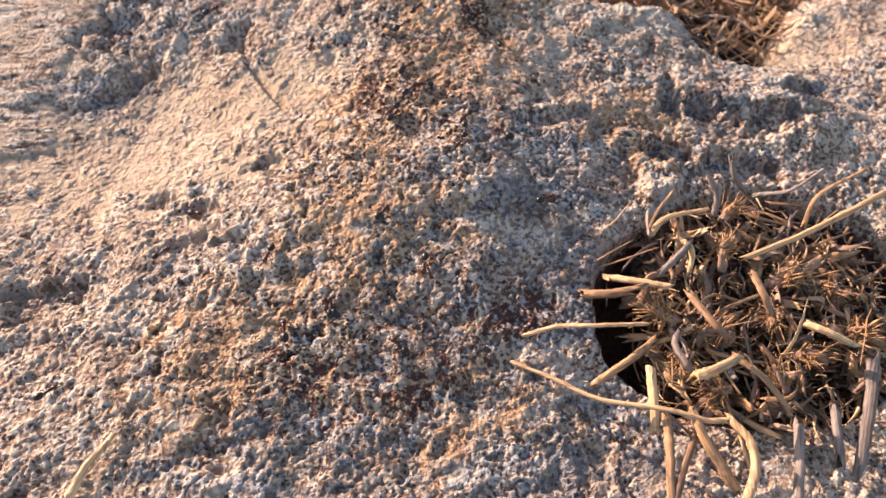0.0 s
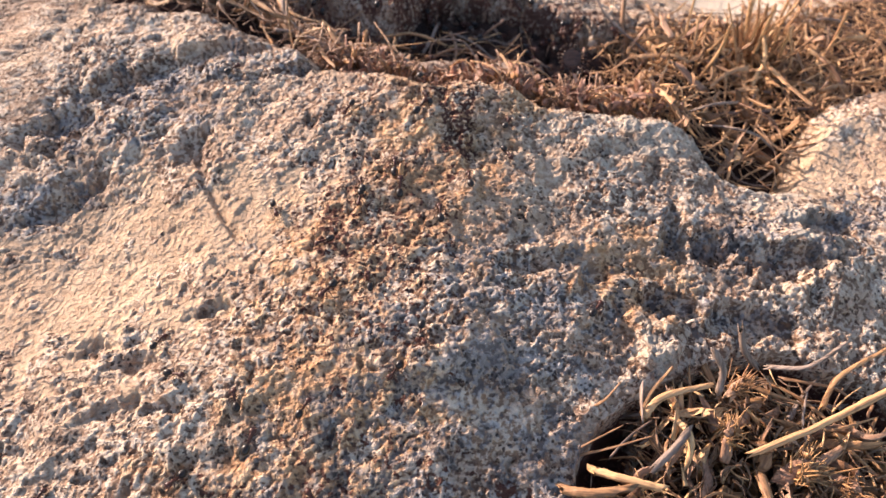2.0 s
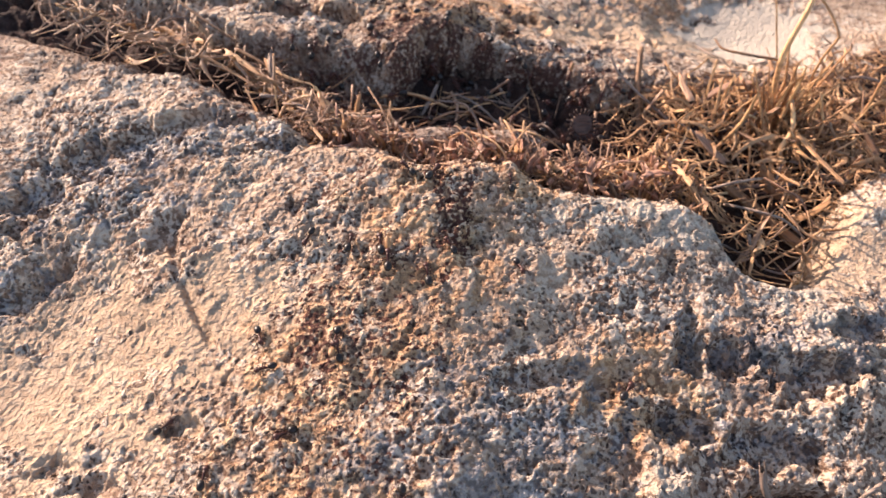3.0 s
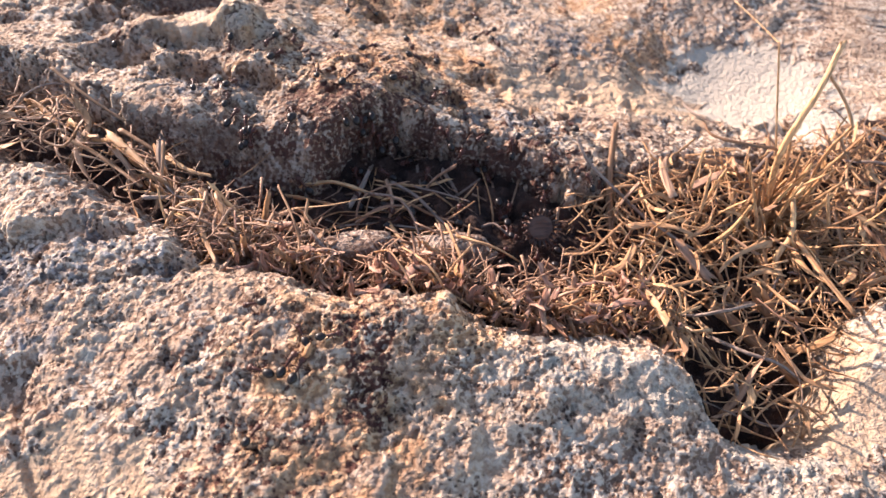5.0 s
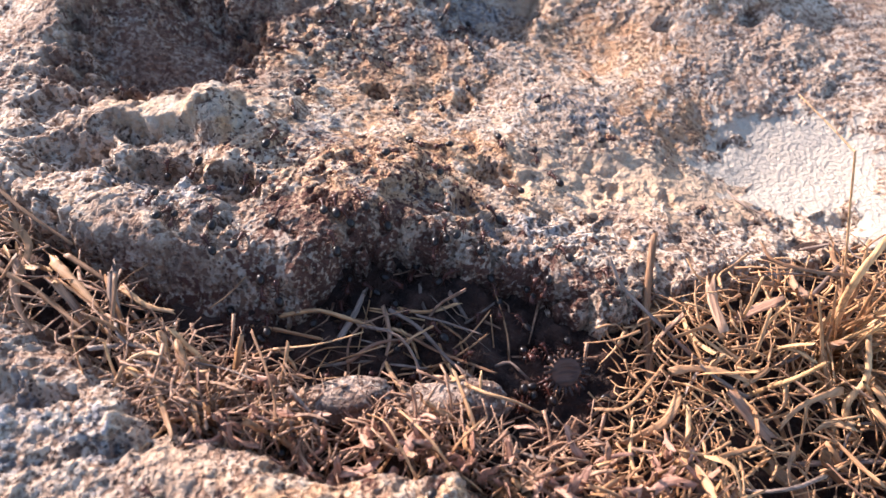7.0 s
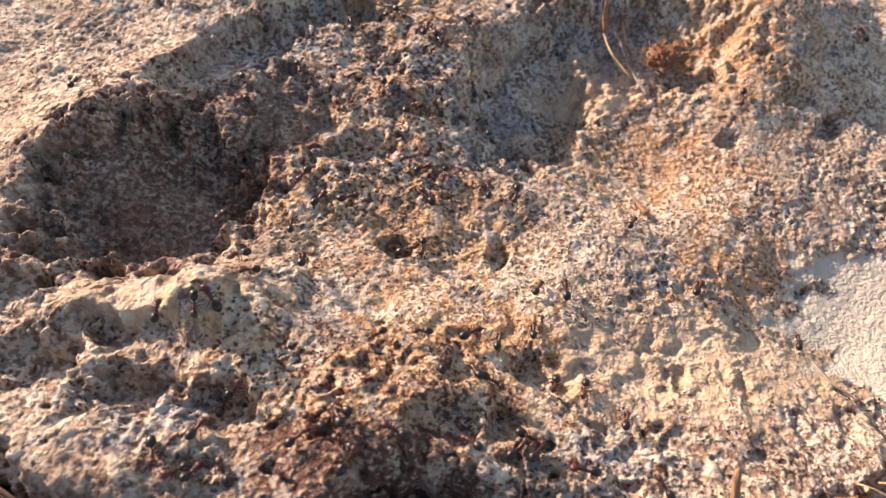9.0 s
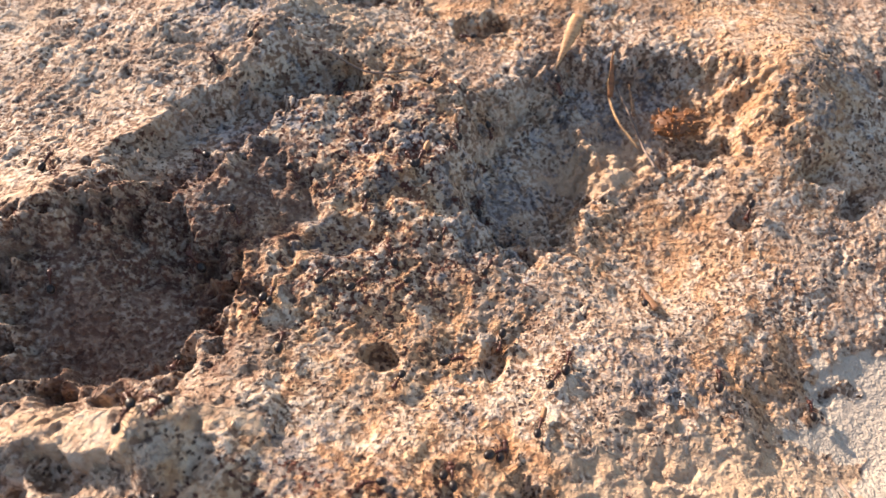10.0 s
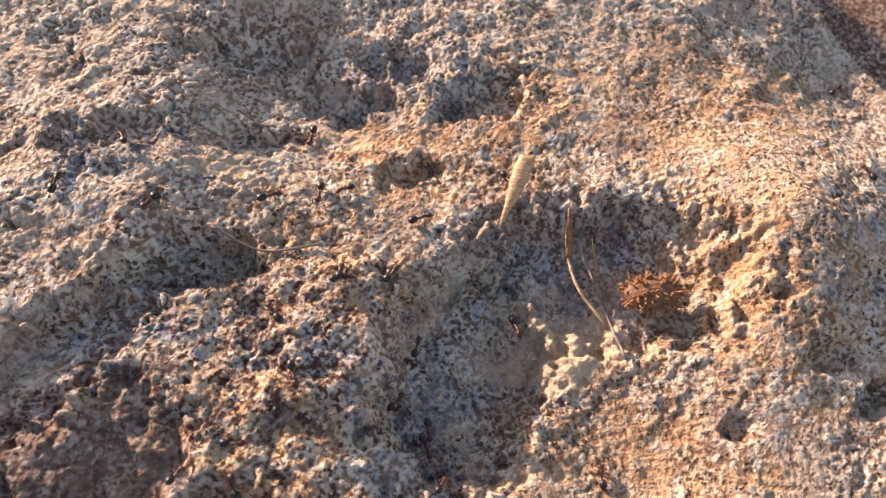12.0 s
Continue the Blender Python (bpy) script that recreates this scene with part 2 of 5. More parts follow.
    z = z - 0.009 * blots(x, y, [(-0.088, 0.204, 0.018, 0.010, 0), (-0.106, 0.228, 0.010, 0.007, 0), (-0.130, 0.212, 0.022, 0.012, 20), (-0.058, 0.203, 0.012, 0.008, 0), (-0.15, 0.245, 0.015, 0.01, 20)], 25, 0.5)
    z = z + 0.006 * blots(x, y, [(-0.002, 0.405, 0.022, 0.035, -15)], 22, 0.3)
    # left of the recess the slab falls as a broken slope to the litter
    z = z - 0.032 * step01(0.174 - y, 0, 0.03) * step01(x, -0.125, -0.095) * (1 - step01(x, -0.035, -0.01))
    z = z - settle(x, y) - 0.12 * step01((x - 0.226) * 0.81 + (y - 0.628) * 0.587, -0.004, 0.03)
    return z - 0.012 * step01(d, -0.012, 0.003) - 0.09 * step01(d, 0.0, 0.014)


def far_ridge(x, y):
    """The pale smooth ridge with its knob."""
    return blots(x, y, [(-0.096, 0.242, 0.034, 0.012, 8), (-0.073, 0.242, 0.012, 0.016, -10), (-0.052, 0.253, 0.012, 0.005, 0)], 26, 0.35)


def far_dust(x, y):
    """Fine dust on the floor of the upper hollow."""
    return blots(x, y, [(0.090, 0.417, 0.030, 0.017, 20)], 29, 0.3)


def far_pale(x, y):
    """Smooth pale patches of bare calcite on the far slab."""
    return blots(x, y, [(0.226, 0.290, 0.054, 0.042, 10), (0.27, 0.24, 0.04, 0.03, 0)], 12, 0.4)


def near_clean(x, y):
    """Where the near slab is smooth and free of dirt."""
    hollow = blots(x, y, [(-0.145, 0.08, 0.07, 0.028, 20), (-0.116, 0.038, 0.02, 0.016, -20), (-0.18, 0.01, 0.03, 0.01, 28)], 44, 0.7)
    return 0.6 * near_smooth(x, y) * (1 - hollow)


def far_clean(x, y):
    """Where the far slab is smooth and free of dirt."""
    ridge = blots(x, y, [(-0.098, 0.241, 0.036, 0.014, 8), (-0.055, 0.252, 0.012, 0.006, 0), (0.13, 0.25, 0.08, 0.03, 10), (-0.015, 0.510, 0.016, 0.010, 0), (-0.055, 0.478, 0.018, 0.008, 10)], 28, 0.6)
    return np.maximum(np.maximum(0.6 * ridge, far_dust(x, y)), 0.9 * far_pale(x, y))


def top_height(x, y):
    """The height of the topmost of rock and soil, for an array of places or one."""
    x, y = np.atleast_1d(np.asarray(x, float)), np.atleast_1d(np.asarray(y, float))
    return np.maximum(np.maximum(near_height(x, y), far_height(x, y)), soil_height(x, y))


# ---- materials ----
def material(name, rough=0.9, metal=0.0):
    m = bpy.data.materials.new(name)
    m.use_nodes = True
    bsdf = m.node_tree.nodes["Principled BSDF"]
    bsdf.inputs["Roughness"].default_value, bsdf.inputs["Metallic"].default_value = rough, metal
    bsdf.inputs["Specular IOR Level"].default_value = 0.35
    return m, m.node_tree.nodes, m.node_tree.links, bsdf


def noise_node(nodes, links, scale, detail=4, where=None):
    n = nodes.new("ShaderNodeTexNoise")
    n.inputs["Scale"].default_value, n.inputs["Detail"].default_value = scale, detail
    if where:
        links.new(where, n.inputs["Vector"])
    return n.outputs["Fac"]


def ramp(nodes, links, fac, low, high):
    n = nodes.new("ShaderNodeMapRange")
    n.interpolation_type = "SMOOTHSTEP"
    n.inputs["From Min"].default_value, n.inputs["From Max"].default_value = low, high
    links.new(fac, n.inputs["Value"])
    return n.outputs["Result"]


def times_node(nodes, links, a, b, op="MULTIPLY"):
    n = nodes.new("ShaderNodeMath")
    n.operation = op
    for k, v in enumerate((a, b)):
        if isinstance(v, (int, float)):
            n.inputs[k].default_value = v
        else:
            links.new(v, n.inputs[k])
    return n.outputs[0]


def blend(nodes, links, fac, a, b):
    n = nodes.new("ShaderNodeMix")
    n.data_type = "RGBA"
    ins = [s for s in n.inputs if s.enabled]
    outs = [s for s in n.outputs if s.enabled]
    for socket, v in zip(ins, (fac, a, b)):
        if isinstance(v, tuple):
            socket.default_value = (*v, 1)
        elif isinstance(v, (int, float)):
            socket.default_value = v
        else:
            links.new(v, socket)
    return outs[0]


def attribute(nodes, name):
    n = nodes.new("ShaderNodeAttribute")
    n.attribute_name = name
    return n.outputs["Fac"]


def bump(nodes, links, bsdf, height, strength, distance):
    n = nodes.new("ShaderNodeBump")
    n.inputs["Strength"].default_value, n.inputs["Distance"].default_value = strength, distance
    links.new(height, n.inputs["Height"])
    links.new(n.outputs[0], bsdf.inputs["Normal"])


def rock_material(name, cream, tan, crest_pale=(0.57, 0.465, 0.365), stained=(0.40, 0.205, 0.095)):
    """Weathered limestone: pale crests, soil and painted shade in the gaps between them, ochre, rust and lichen in
    patches.
    """
    m, nodes, links, bsdf = material(name, 0.92)

    def times(a, b):
        return times_node(nodes, links, a, b)

    def plus(a, b):
        return times_node(nodes, links, a, b, "ADD")

    def rise(v, low, high):
        return ramp(nodes, links, v, low, high)

    def mix(fac, a, b):
        return blend(nodes, links, fac, a, b)

    def noise_at(scale, detail=4):
        return noise_node(nodes, links, scale, detail, where)

    where = nodes.new("ShaderNodeNewGeometry").outputs["Position"]
    big, mid, fine, grain = noise_at(22, 5), noise_at(110, 5), noise_at(420, 4), noise_at(1300, 3)
    maze, spots = noise_at(430, 5), noise_at(300, 6)
    worn = plus(times(rise(noise_at(38, 5), 0.36, 0.60), 0.7), 0.3)

    def ragged(key):
        """A patch with a crisp, uneven edge."""
        return rise(plus(attribute(nodes, key), times(mid, 0.9)), 0.72, 0.98)

    bare = plus(times(ragged("clean"), -0.55), 1.0)
    ground = mix(rise(big, 0.38, 0.64), cream, tan)
    ground = mix(times(rise(mid, 0.46, 0.64), 0.6), ground, (0.24, 0.138, 0.088))
    ochre = times(attribute(nodes, "ochre"), rise(mid, 0.34, 0.54))
    ground = mix(times(ochre, 0.85), ground, stained)
    # grey lichen; the same mask paints shade into hollows and slopes facing away
    lichen = rise(plus(spots, times(attribute(nodes, "lichen"), 0.345)), 0.70, 0.84)
    ground = mix(times(lichen, 0.9), ground, (0.155, 0.130, 0.120))
    # crests of the skin, painted paler than the stone between them as if catching light
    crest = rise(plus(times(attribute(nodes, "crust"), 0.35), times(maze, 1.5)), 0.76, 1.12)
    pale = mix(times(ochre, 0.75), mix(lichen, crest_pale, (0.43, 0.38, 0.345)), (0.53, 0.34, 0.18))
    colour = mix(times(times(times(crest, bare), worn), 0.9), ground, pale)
    # reddish soil and painted shade in the gaps, more in some patches than in others
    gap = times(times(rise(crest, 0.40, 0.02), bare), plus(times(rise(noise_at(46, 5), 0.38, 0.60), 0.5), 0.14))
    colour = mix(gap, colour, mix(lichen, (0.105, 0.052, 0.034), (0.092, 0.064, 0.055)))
    # small round holes, like those of a sponge, with their inner shade painted dark
    wander = nodes.new("ShaderNodeTexNoise")
    wander.inputs["Scale"].default_value, wander.inputs["Detail"].default_value = 300, 2
    links.new(where, wander.inputs["Vector"])
    shift = nodes.new("ShaderNodeVectorMath")
    shift.operation = "MULTIPLY_ADD"
    links.new(wander.outputs["Color"], shift.inputs[0])
    shift.inputs[1].default_value = (0.004, 0.004, 0.004)
    links.new(where, shift.inputs[2])
    cell = nodes.new("ShaderNodeTexVoronoi")
    cell.inputs["Scale"].default_value = 400
    links.new(shift.outputs[0], cell.inputs["Vector"])
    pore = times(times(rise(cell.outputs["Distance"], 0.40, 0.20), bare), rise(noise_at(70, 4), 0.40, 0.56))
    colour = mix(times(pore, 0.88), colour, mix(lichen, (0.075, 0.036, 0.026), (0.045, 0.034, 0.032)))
    # red-brown stains, plus shade painted into the pocket, recess lip and slab corner
    rust_dark = rise(plus(fine, times(attribute(nodes, "rust_shade"), 0.45)), 0.70, 0.80)
    colour = mix(rust_dark, colour, (0.080, 0.028, 0.018))
    colour = mix(times(ragged("clean"), 0.45), colour, (0.45, 0.315, 0.195))
    # brown earth, deepened to carry the shade of the hollow and the recess lip
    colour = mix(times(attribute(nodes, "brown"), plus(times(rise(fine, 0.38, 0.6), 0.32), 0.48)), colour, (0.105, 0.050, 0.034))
    colour = mix(times(ragged("pale"), 0.85), colour, (0.44, 0.38, 0.305))
    speck = times(times(rise(grain, 0.56, 0.66), rise(mid, 0.38, 0.6)), bare)
    colour = mix(times(speck, 0.35), colour, (0.085, 0.052, 0.04))
    links.new(colour, bsdf.inputs["Base Color"])
    height = plus(plus(plus(times(maze, 1.6), times(noise_at(900, 3), 0.5)), times(grain, 0.25)), times(pore, -0.9))
    bump(nodes, links, bsdf, times(height, plus(times(bare, 0.7), 0.3)), 1.0, 0.0020)
    return m


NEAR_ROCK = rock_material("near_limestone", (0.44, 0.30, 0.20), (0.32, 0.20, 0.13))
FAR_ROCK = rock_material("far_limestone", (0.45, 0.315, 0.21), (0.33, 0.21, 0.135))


def soil_material():
    m, nodes, links, bsdf = material("red_soil", 0.95)
    where = nodes.new("ShaderNodeNewGeometry").outputs["Position"]
    mid, fine = noise_node(nodes, links, 90, 5, where), noise_node(nodes, links, 700, 4, where)
    # crevice soil, its colour lowered to carry the deep shade of the recess
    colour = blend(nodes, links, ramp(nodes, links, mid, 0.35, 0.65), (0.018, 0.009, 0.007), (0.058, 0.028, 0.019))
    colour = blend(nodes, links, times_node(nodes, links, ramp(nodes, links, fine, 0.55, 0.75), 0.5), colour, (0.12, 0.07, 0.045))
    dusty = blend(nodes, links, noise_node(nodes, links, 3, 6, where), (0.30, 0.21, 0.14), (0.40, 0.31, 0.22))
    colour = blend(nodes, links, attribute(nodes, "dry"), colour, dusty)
    links.new(colour, bsdf.inputs["Base Color"])
    bump(nodes, links, bsdf, fine, 1.0, 0.002)
    return m


SOIL = soil_material()


def straw_material(name, light, dark, rough=0.55):
    m, nodes, links, bsdf = material(name, rough)
    own = nodes.new("ShaderNodeObjectInfo").outputs["Random"]
    island = nodes.new("ShaderNodeNewGeometry").outputs["Random Per Island"]
    where = nodes.new("ShaderNodeTexCoord").outputs["Object"]
    stretch = nodes.new("ShaderNodeMapping")
    stretch.inputs["Scale"].default_value = (60, 900, 900)
    links.new(where, stretch.inputs["Vector"])
    fibre = noise_node(nodes, links, 1.0, 3, stretch.outputs[0])
    spot = noise_node(nodes, links, 160, 4, where)
    mix = times_node(nodes, links, times_node(nodes, links, own, 0.55), times_node(nodes, links, island, 0.45), "ADD")
    colour = blend(nodes, links, mix, light, dark)
    colour = blend(nodes, links, times_node(nodes, links, ramp(nodes, links, fibre, 0.42, 0.66), 0.6), colour, tuple(0.5 * c for c in dark))
    colour = blend(nodes, links, times_node(nodes, links, ramp(nodes, links, spot, 0.58, 0.75), 0.6), colour, (0.14, 0.085, 0.05))
    links.new(colour, bsdf.inputs["Base Color"])
    bump(nodes, links, bsdf, fibre, 0.8, 0.0008)
    return m


STRAW = straw_material("dry_straw", (0.54, 0.285, 0.125), (0.12, 0.052, 0.028))
GREY_STRAW = straw_material("weathered_straw", (0.36, 0.26, 0.20), (0.09, 0.055, 0.042))
GOLD_STRAW = straw_material("golden_grass", (0.74, 0.455, 0.22), (0.34, 0.165, 0.078))


# ---- the rocks ----
def spread(low, high, step, reach, growth=1.16):
    """Coordinates at even steps from low to high, and ever wider ones out to reach on both sides."""
    mid = list(np.arange(low, high + step / 2, step))
    out, gap = [], step
    while not out or out[-1] < reach:
        gap *= growth
        out.append((out[-1] if out else 0) + gap)
    return np.array([low - v for v in reversed(out)] + mid + [high + v for v in out])


def sheet(name, xs, ys, height, masks, keep, mat, label, category):
    """A relief over a grid, without the quads whose places keep() turns down."""
    x, y = np.meshgrid(xs, ys)
    z = height(x, y)
    ok = keep(x, y, z)
    nx, ny = len(xs), len(ys)
    use = ok[:-1, :-1] & ok[1:, :-1] & ok[:-1, 1:] & ok[1:, 1:]
    j, i = np.nonzero(use)
    quads = np.stack([j * nx + i, j * nx + i + 1, (j + 1) * nx + i + 1, (j + 1) * nx + i], 1)
    kept, flat = np.unique(quads, return_inverse=True)
    quads = flat.reshape(-1, 4)
    co = np.stack([x.ravel(), y.ravel(), z.ravel()], 1)[kept]
    me = bpy.data.meshes.new(name)
    me.vertices.add(len(co))
    me.vertices.foreach_set("co", co.ravel())
    me.loops.add(quads.size)
    me.loops.foreach_set("vertex_index", quads.ravel())
    me.polygons.add(len(quads))
    me.polygons.foreach_set("loop_start", np.arange(0, quads.size, 4))
    me.polygons.foreach_set("use_smooth", np.ones(len(quads), bool))
    me.update()
    for key, mask in masks.items():
        layer = me.attributes.new(key, "FLOAT", "POINT")
        layer.data.foreach_set("value", mask(co[:, 0], co[:, 1]).astype(np.float32))
    me.materials.append(mat)
    return tagged(new(name, me), label, category, kind="structure")


def near_lichen_shade(x, y):
    # lichen patches, several laid on hollows and the front slope as painted shade
    rows = [(0.121, -0.004, 0.012, 0.016, 0), (0.14, -0.012, 0.016, 0.012, 0), (0.12, -0.042, 0.022, 0.012, 0), (0.152, -0.046, 0.026, 0.014, 0), (0.03, -0.07, 0.075, 0.05, 30), (0.06, -0.14, 0.06, 0.05, 60), (0.16, -0.005, 0.05, 0.02, 5), 
            (-0.11, 0.085, 0.05, 0.018, 8), (-0.16, 0.06, 0.05, 0.02, 20), (-0.02, -0.12, 0.06, 0.035, 20), (-0.145, 0.068, 0.07, 0.03, 20),
            (0.21, 0.02, 0.05, 0.02, 10), (-0.19, 0.01, 0.04, 0.016, 20), (0.05, -0.19, 0.06, 0.045, 10), (0.0, -0.16, 0.06, 0.05, 0), (-0.06, -0.20, 0.05, 0.03, 0)]
    return blots(x, y, rows) * (0.55 + 0.45 * step01(fractal(x, y, 0.02, 3, 71), -0.4, 0.3))


def near_ochre(x, y):
    rows = [(-0.03, -0.03, 0.055, 0.035, 40), (0.005, 0.03, 0.035, 0.06, 10), (-0.03, -0.10, 0.05, 0.05, 20), (-0.07, -0.15, 0.07, 0.04, 30), (0.0, -0.17, 0.05, 0.03, 0), (0.05, 0.07, 0.02, 0.02, 0), (0.1, -0.03, 0.03, 0.03, 0)]
    return blots(x, y, rows, 5)


def near_rust_shade(x, y):
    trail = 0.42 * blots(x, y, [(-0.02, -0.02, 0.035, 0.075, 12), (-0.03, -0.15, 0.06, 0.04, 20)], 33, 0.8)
    pocket_shade = step01(pocket(x, y), 0.004, 0.02)      # shade painted into the pocket
    return np.maximum(np.maximum(trail, pocket_shade), 0.62 * blots(x, y, [(-0.035, -0.02, 0.014, 0.02, 0), (0.015, 0.05, 0.012, 0.03, 0), (-0.06, -0.165, 0.015, 0.015, 0), (0.035, -0.135, 0.02, 0.012, 0), (-0.01, -0.17, 0.02, 0.01, 50)], 9, 0.7))


def near_pale(x, y):
    return blots(x, y, [(0.105, -0.075, 0.014, 0.018, 0), (0.027, -0.045, 0.012, 0.006, 20), (0.115, 0.055, 0.05, 0.022, -10), (0.17, 0.03, 0.04, 0.02, -20)], 11, 0.8) * 0.4


def far_lichen_shade(x, y):
    # lichen patches; those over the hollows and troughs darken them as painted shade
    rows = [(-0.085, 0.385, 0.05, 0.025, 45), (0.04, 0.38, 0.025, 0.06, -10), (0.09, 0.45, 0.05, 0.03, 30), (0.02, 0.205, 0.03, 0.012, 0), (-0.09, 0.195, 0.04, 0.014, 0),
            (0.07, 0.20, 0.03, 0.012, 0), (0.02, 0.27, 0.025, 0.014, 0), (0.2, 0.46, 0.03, 0.03, 0), (0.11, 0.3, 0.04, 0.02, 0), (-0.04, 0.33, 0.02, 0.02, 0), (-0.02, 0.40, 0.045, 0.045, 0), (-0.06, 0.42, 0.04, 0.025, 45), (-0.1, 0.47, 0.04, 0.03, 0), (0.02, 0.54, 0.05, 0.03, 0), (-0.02, 0.24, 0.03, 0.015, 0)]
    return blots(x, y, rows) * (0.45 + 0.55 * step01(fractal(x, y, 0.02, 3, 72), -0.4, 0.3))


def far_ochre(x, y):
    return blots(x, y, [(0.0, 0.3, 0.05, 0.035, 20), (0.15, 0.31, 0.04, 0.03, 30), (0.13, 0.36, 0.04, 0.03, 0), (-0.02, 0.37, 0.03, 0.03, 0), (0.03, 0.25, 0.04, 0.02, 0), (0.02, 0.5, 0.04, 0.03, 0), (0.17, 0.45, 0.05, 0.06, 0), (0.16, 0.54, 0.06, 0.05, 20), (0.07, 0.53, 0.04, 0.04, 0), (-0.05, 0.32, 0.04, 0.03, 30), (0.11, 0.37, 0.05, 0.035, 10), (-0.02, 0.43, 0.04, 0.04, 0), (0.0, 0.22, 0.07, 0.03, 0)], 6)


def far_rust_shade(x, y):
    beyond = 0.6 * step01((x - 0.226) * 0.81 + (y - 0.628) * 0.587, 0.0, 0.012)     # shade painted past the slab's corner
    # stain mixed with painted recess shade on the lip, then red-brown specks
    return np.maximum.reduce([beyond, 0.62 * blots(x, y, [(0.0, 0.172, 0.05, 0.034, 0), (0.06, 0.160, 0.06, 0.03, 0), (-0.06, 0.14, 0.06, 0.02, 0), (-0.02, 0.19, 0.02, 0.016, 0)], 10, 0.7), 0.45 * blots(x, y, [(-0.03, 0.40, 0.05, 0.05, 0), (-0.01, 0.33, 0.05, 0.03, 20), (-0.11, 0.33, 0.05, 0.04, 0), (0.0, 0.22, 0.06, 0.02, 0)], 36, 0.8)])


def far_brown_shade(x, y):
    """Brown earth in the left hollow and on the recess lip, with their shade painted in."""
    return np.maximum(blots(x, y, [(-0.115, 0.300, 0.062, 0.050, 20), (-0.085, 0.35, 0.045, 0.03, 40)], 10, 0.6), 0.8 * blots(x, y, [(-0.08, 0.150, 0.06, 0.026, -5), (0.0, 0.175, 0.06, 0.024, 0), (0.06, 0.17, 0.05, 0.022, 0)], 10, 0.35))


FX = spread(-0.20, 0.26, 0.00064, 1.6)
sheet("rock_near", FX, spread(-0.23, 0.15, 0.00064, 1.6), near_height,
      {"lichen": near_lichen_shade, "ochre": near_ochre, "rust_shade": near_rust_shade, "pale": near_pale, "clean": near_clean, "crust": crust},
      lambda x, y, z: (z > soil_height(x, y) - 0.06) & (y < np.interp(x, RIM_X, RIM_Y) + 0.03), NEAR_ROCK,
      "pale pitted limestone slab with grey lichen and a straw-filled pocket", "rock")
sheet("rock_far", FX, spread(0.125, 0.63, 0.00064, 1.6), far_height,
      {"lichen": far_lichen_shade, "ochre": far_ochre, "rust_shade": far_rust_shade, "pale": lambda x, y: np.maximum(far_pale(x, y), 0.35 * far_ridge(x, y)), "brown": far_brown_shade, "clean": far_clean, "crust": crust},
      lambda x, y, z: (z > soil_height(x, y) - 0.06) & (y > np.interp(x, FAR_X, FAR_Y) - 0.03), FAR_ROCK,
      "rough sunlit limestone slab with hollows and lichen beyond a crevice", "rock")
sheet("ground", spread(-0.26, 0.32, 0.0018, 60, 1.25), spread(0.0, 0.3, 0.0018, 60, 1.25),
      lambda x, y: soil_height(x, y) + 0.05 * fractal(x, y, 3.0, 3, 9) * step01(np.hypot(x, y), 1, 4), {"dry": lambda x, y: step01(np.hypot(x, y - 0.15), 0.45, 0.9)}, lambda x, y, z: z > -9, SOIL, "dark reddish-brown soil in the crevice, shade painted in, dusty earth around", "soil")


# ---- helpers for things ----
def part(name, bm, mat, parent=None, label=""):
    """Links a bmesh as one mesh object, under a thing if one is given."""
    me = bpy.data.meshes.new(name)
    bm.to_mesh(me)
    bm.free()
    me.polygons.foreach_set("use_smooth", np.ones(len(me.polygons), bool))
    me.materials.append(mat)
    ob = new(name, me)
    if parent:
        ob.parent = parent
    return tagged(ob, label)


def glide(points, count):
    """A smooth line of count points through the given ones."""
    p = [Vector(v) for v in points]
    p = [2 * p[0] - p[1]] + p + [2 * p[-1] - p[-2]]
    out = []
    for k in range(count):
        s = k / (count - 1) * (len(p) - 3)
        i = min(int(s), len(p) - 4)
        u = s - i
        a, b, c, d = p[i:i + 4]
        out.append(0.5 * (2 * b + (c - a) * u + (2 * a - 5 * b + 4 * c - d) * u * u + (3 * b - a - 3 * c + d) * u ** 3))
    return out


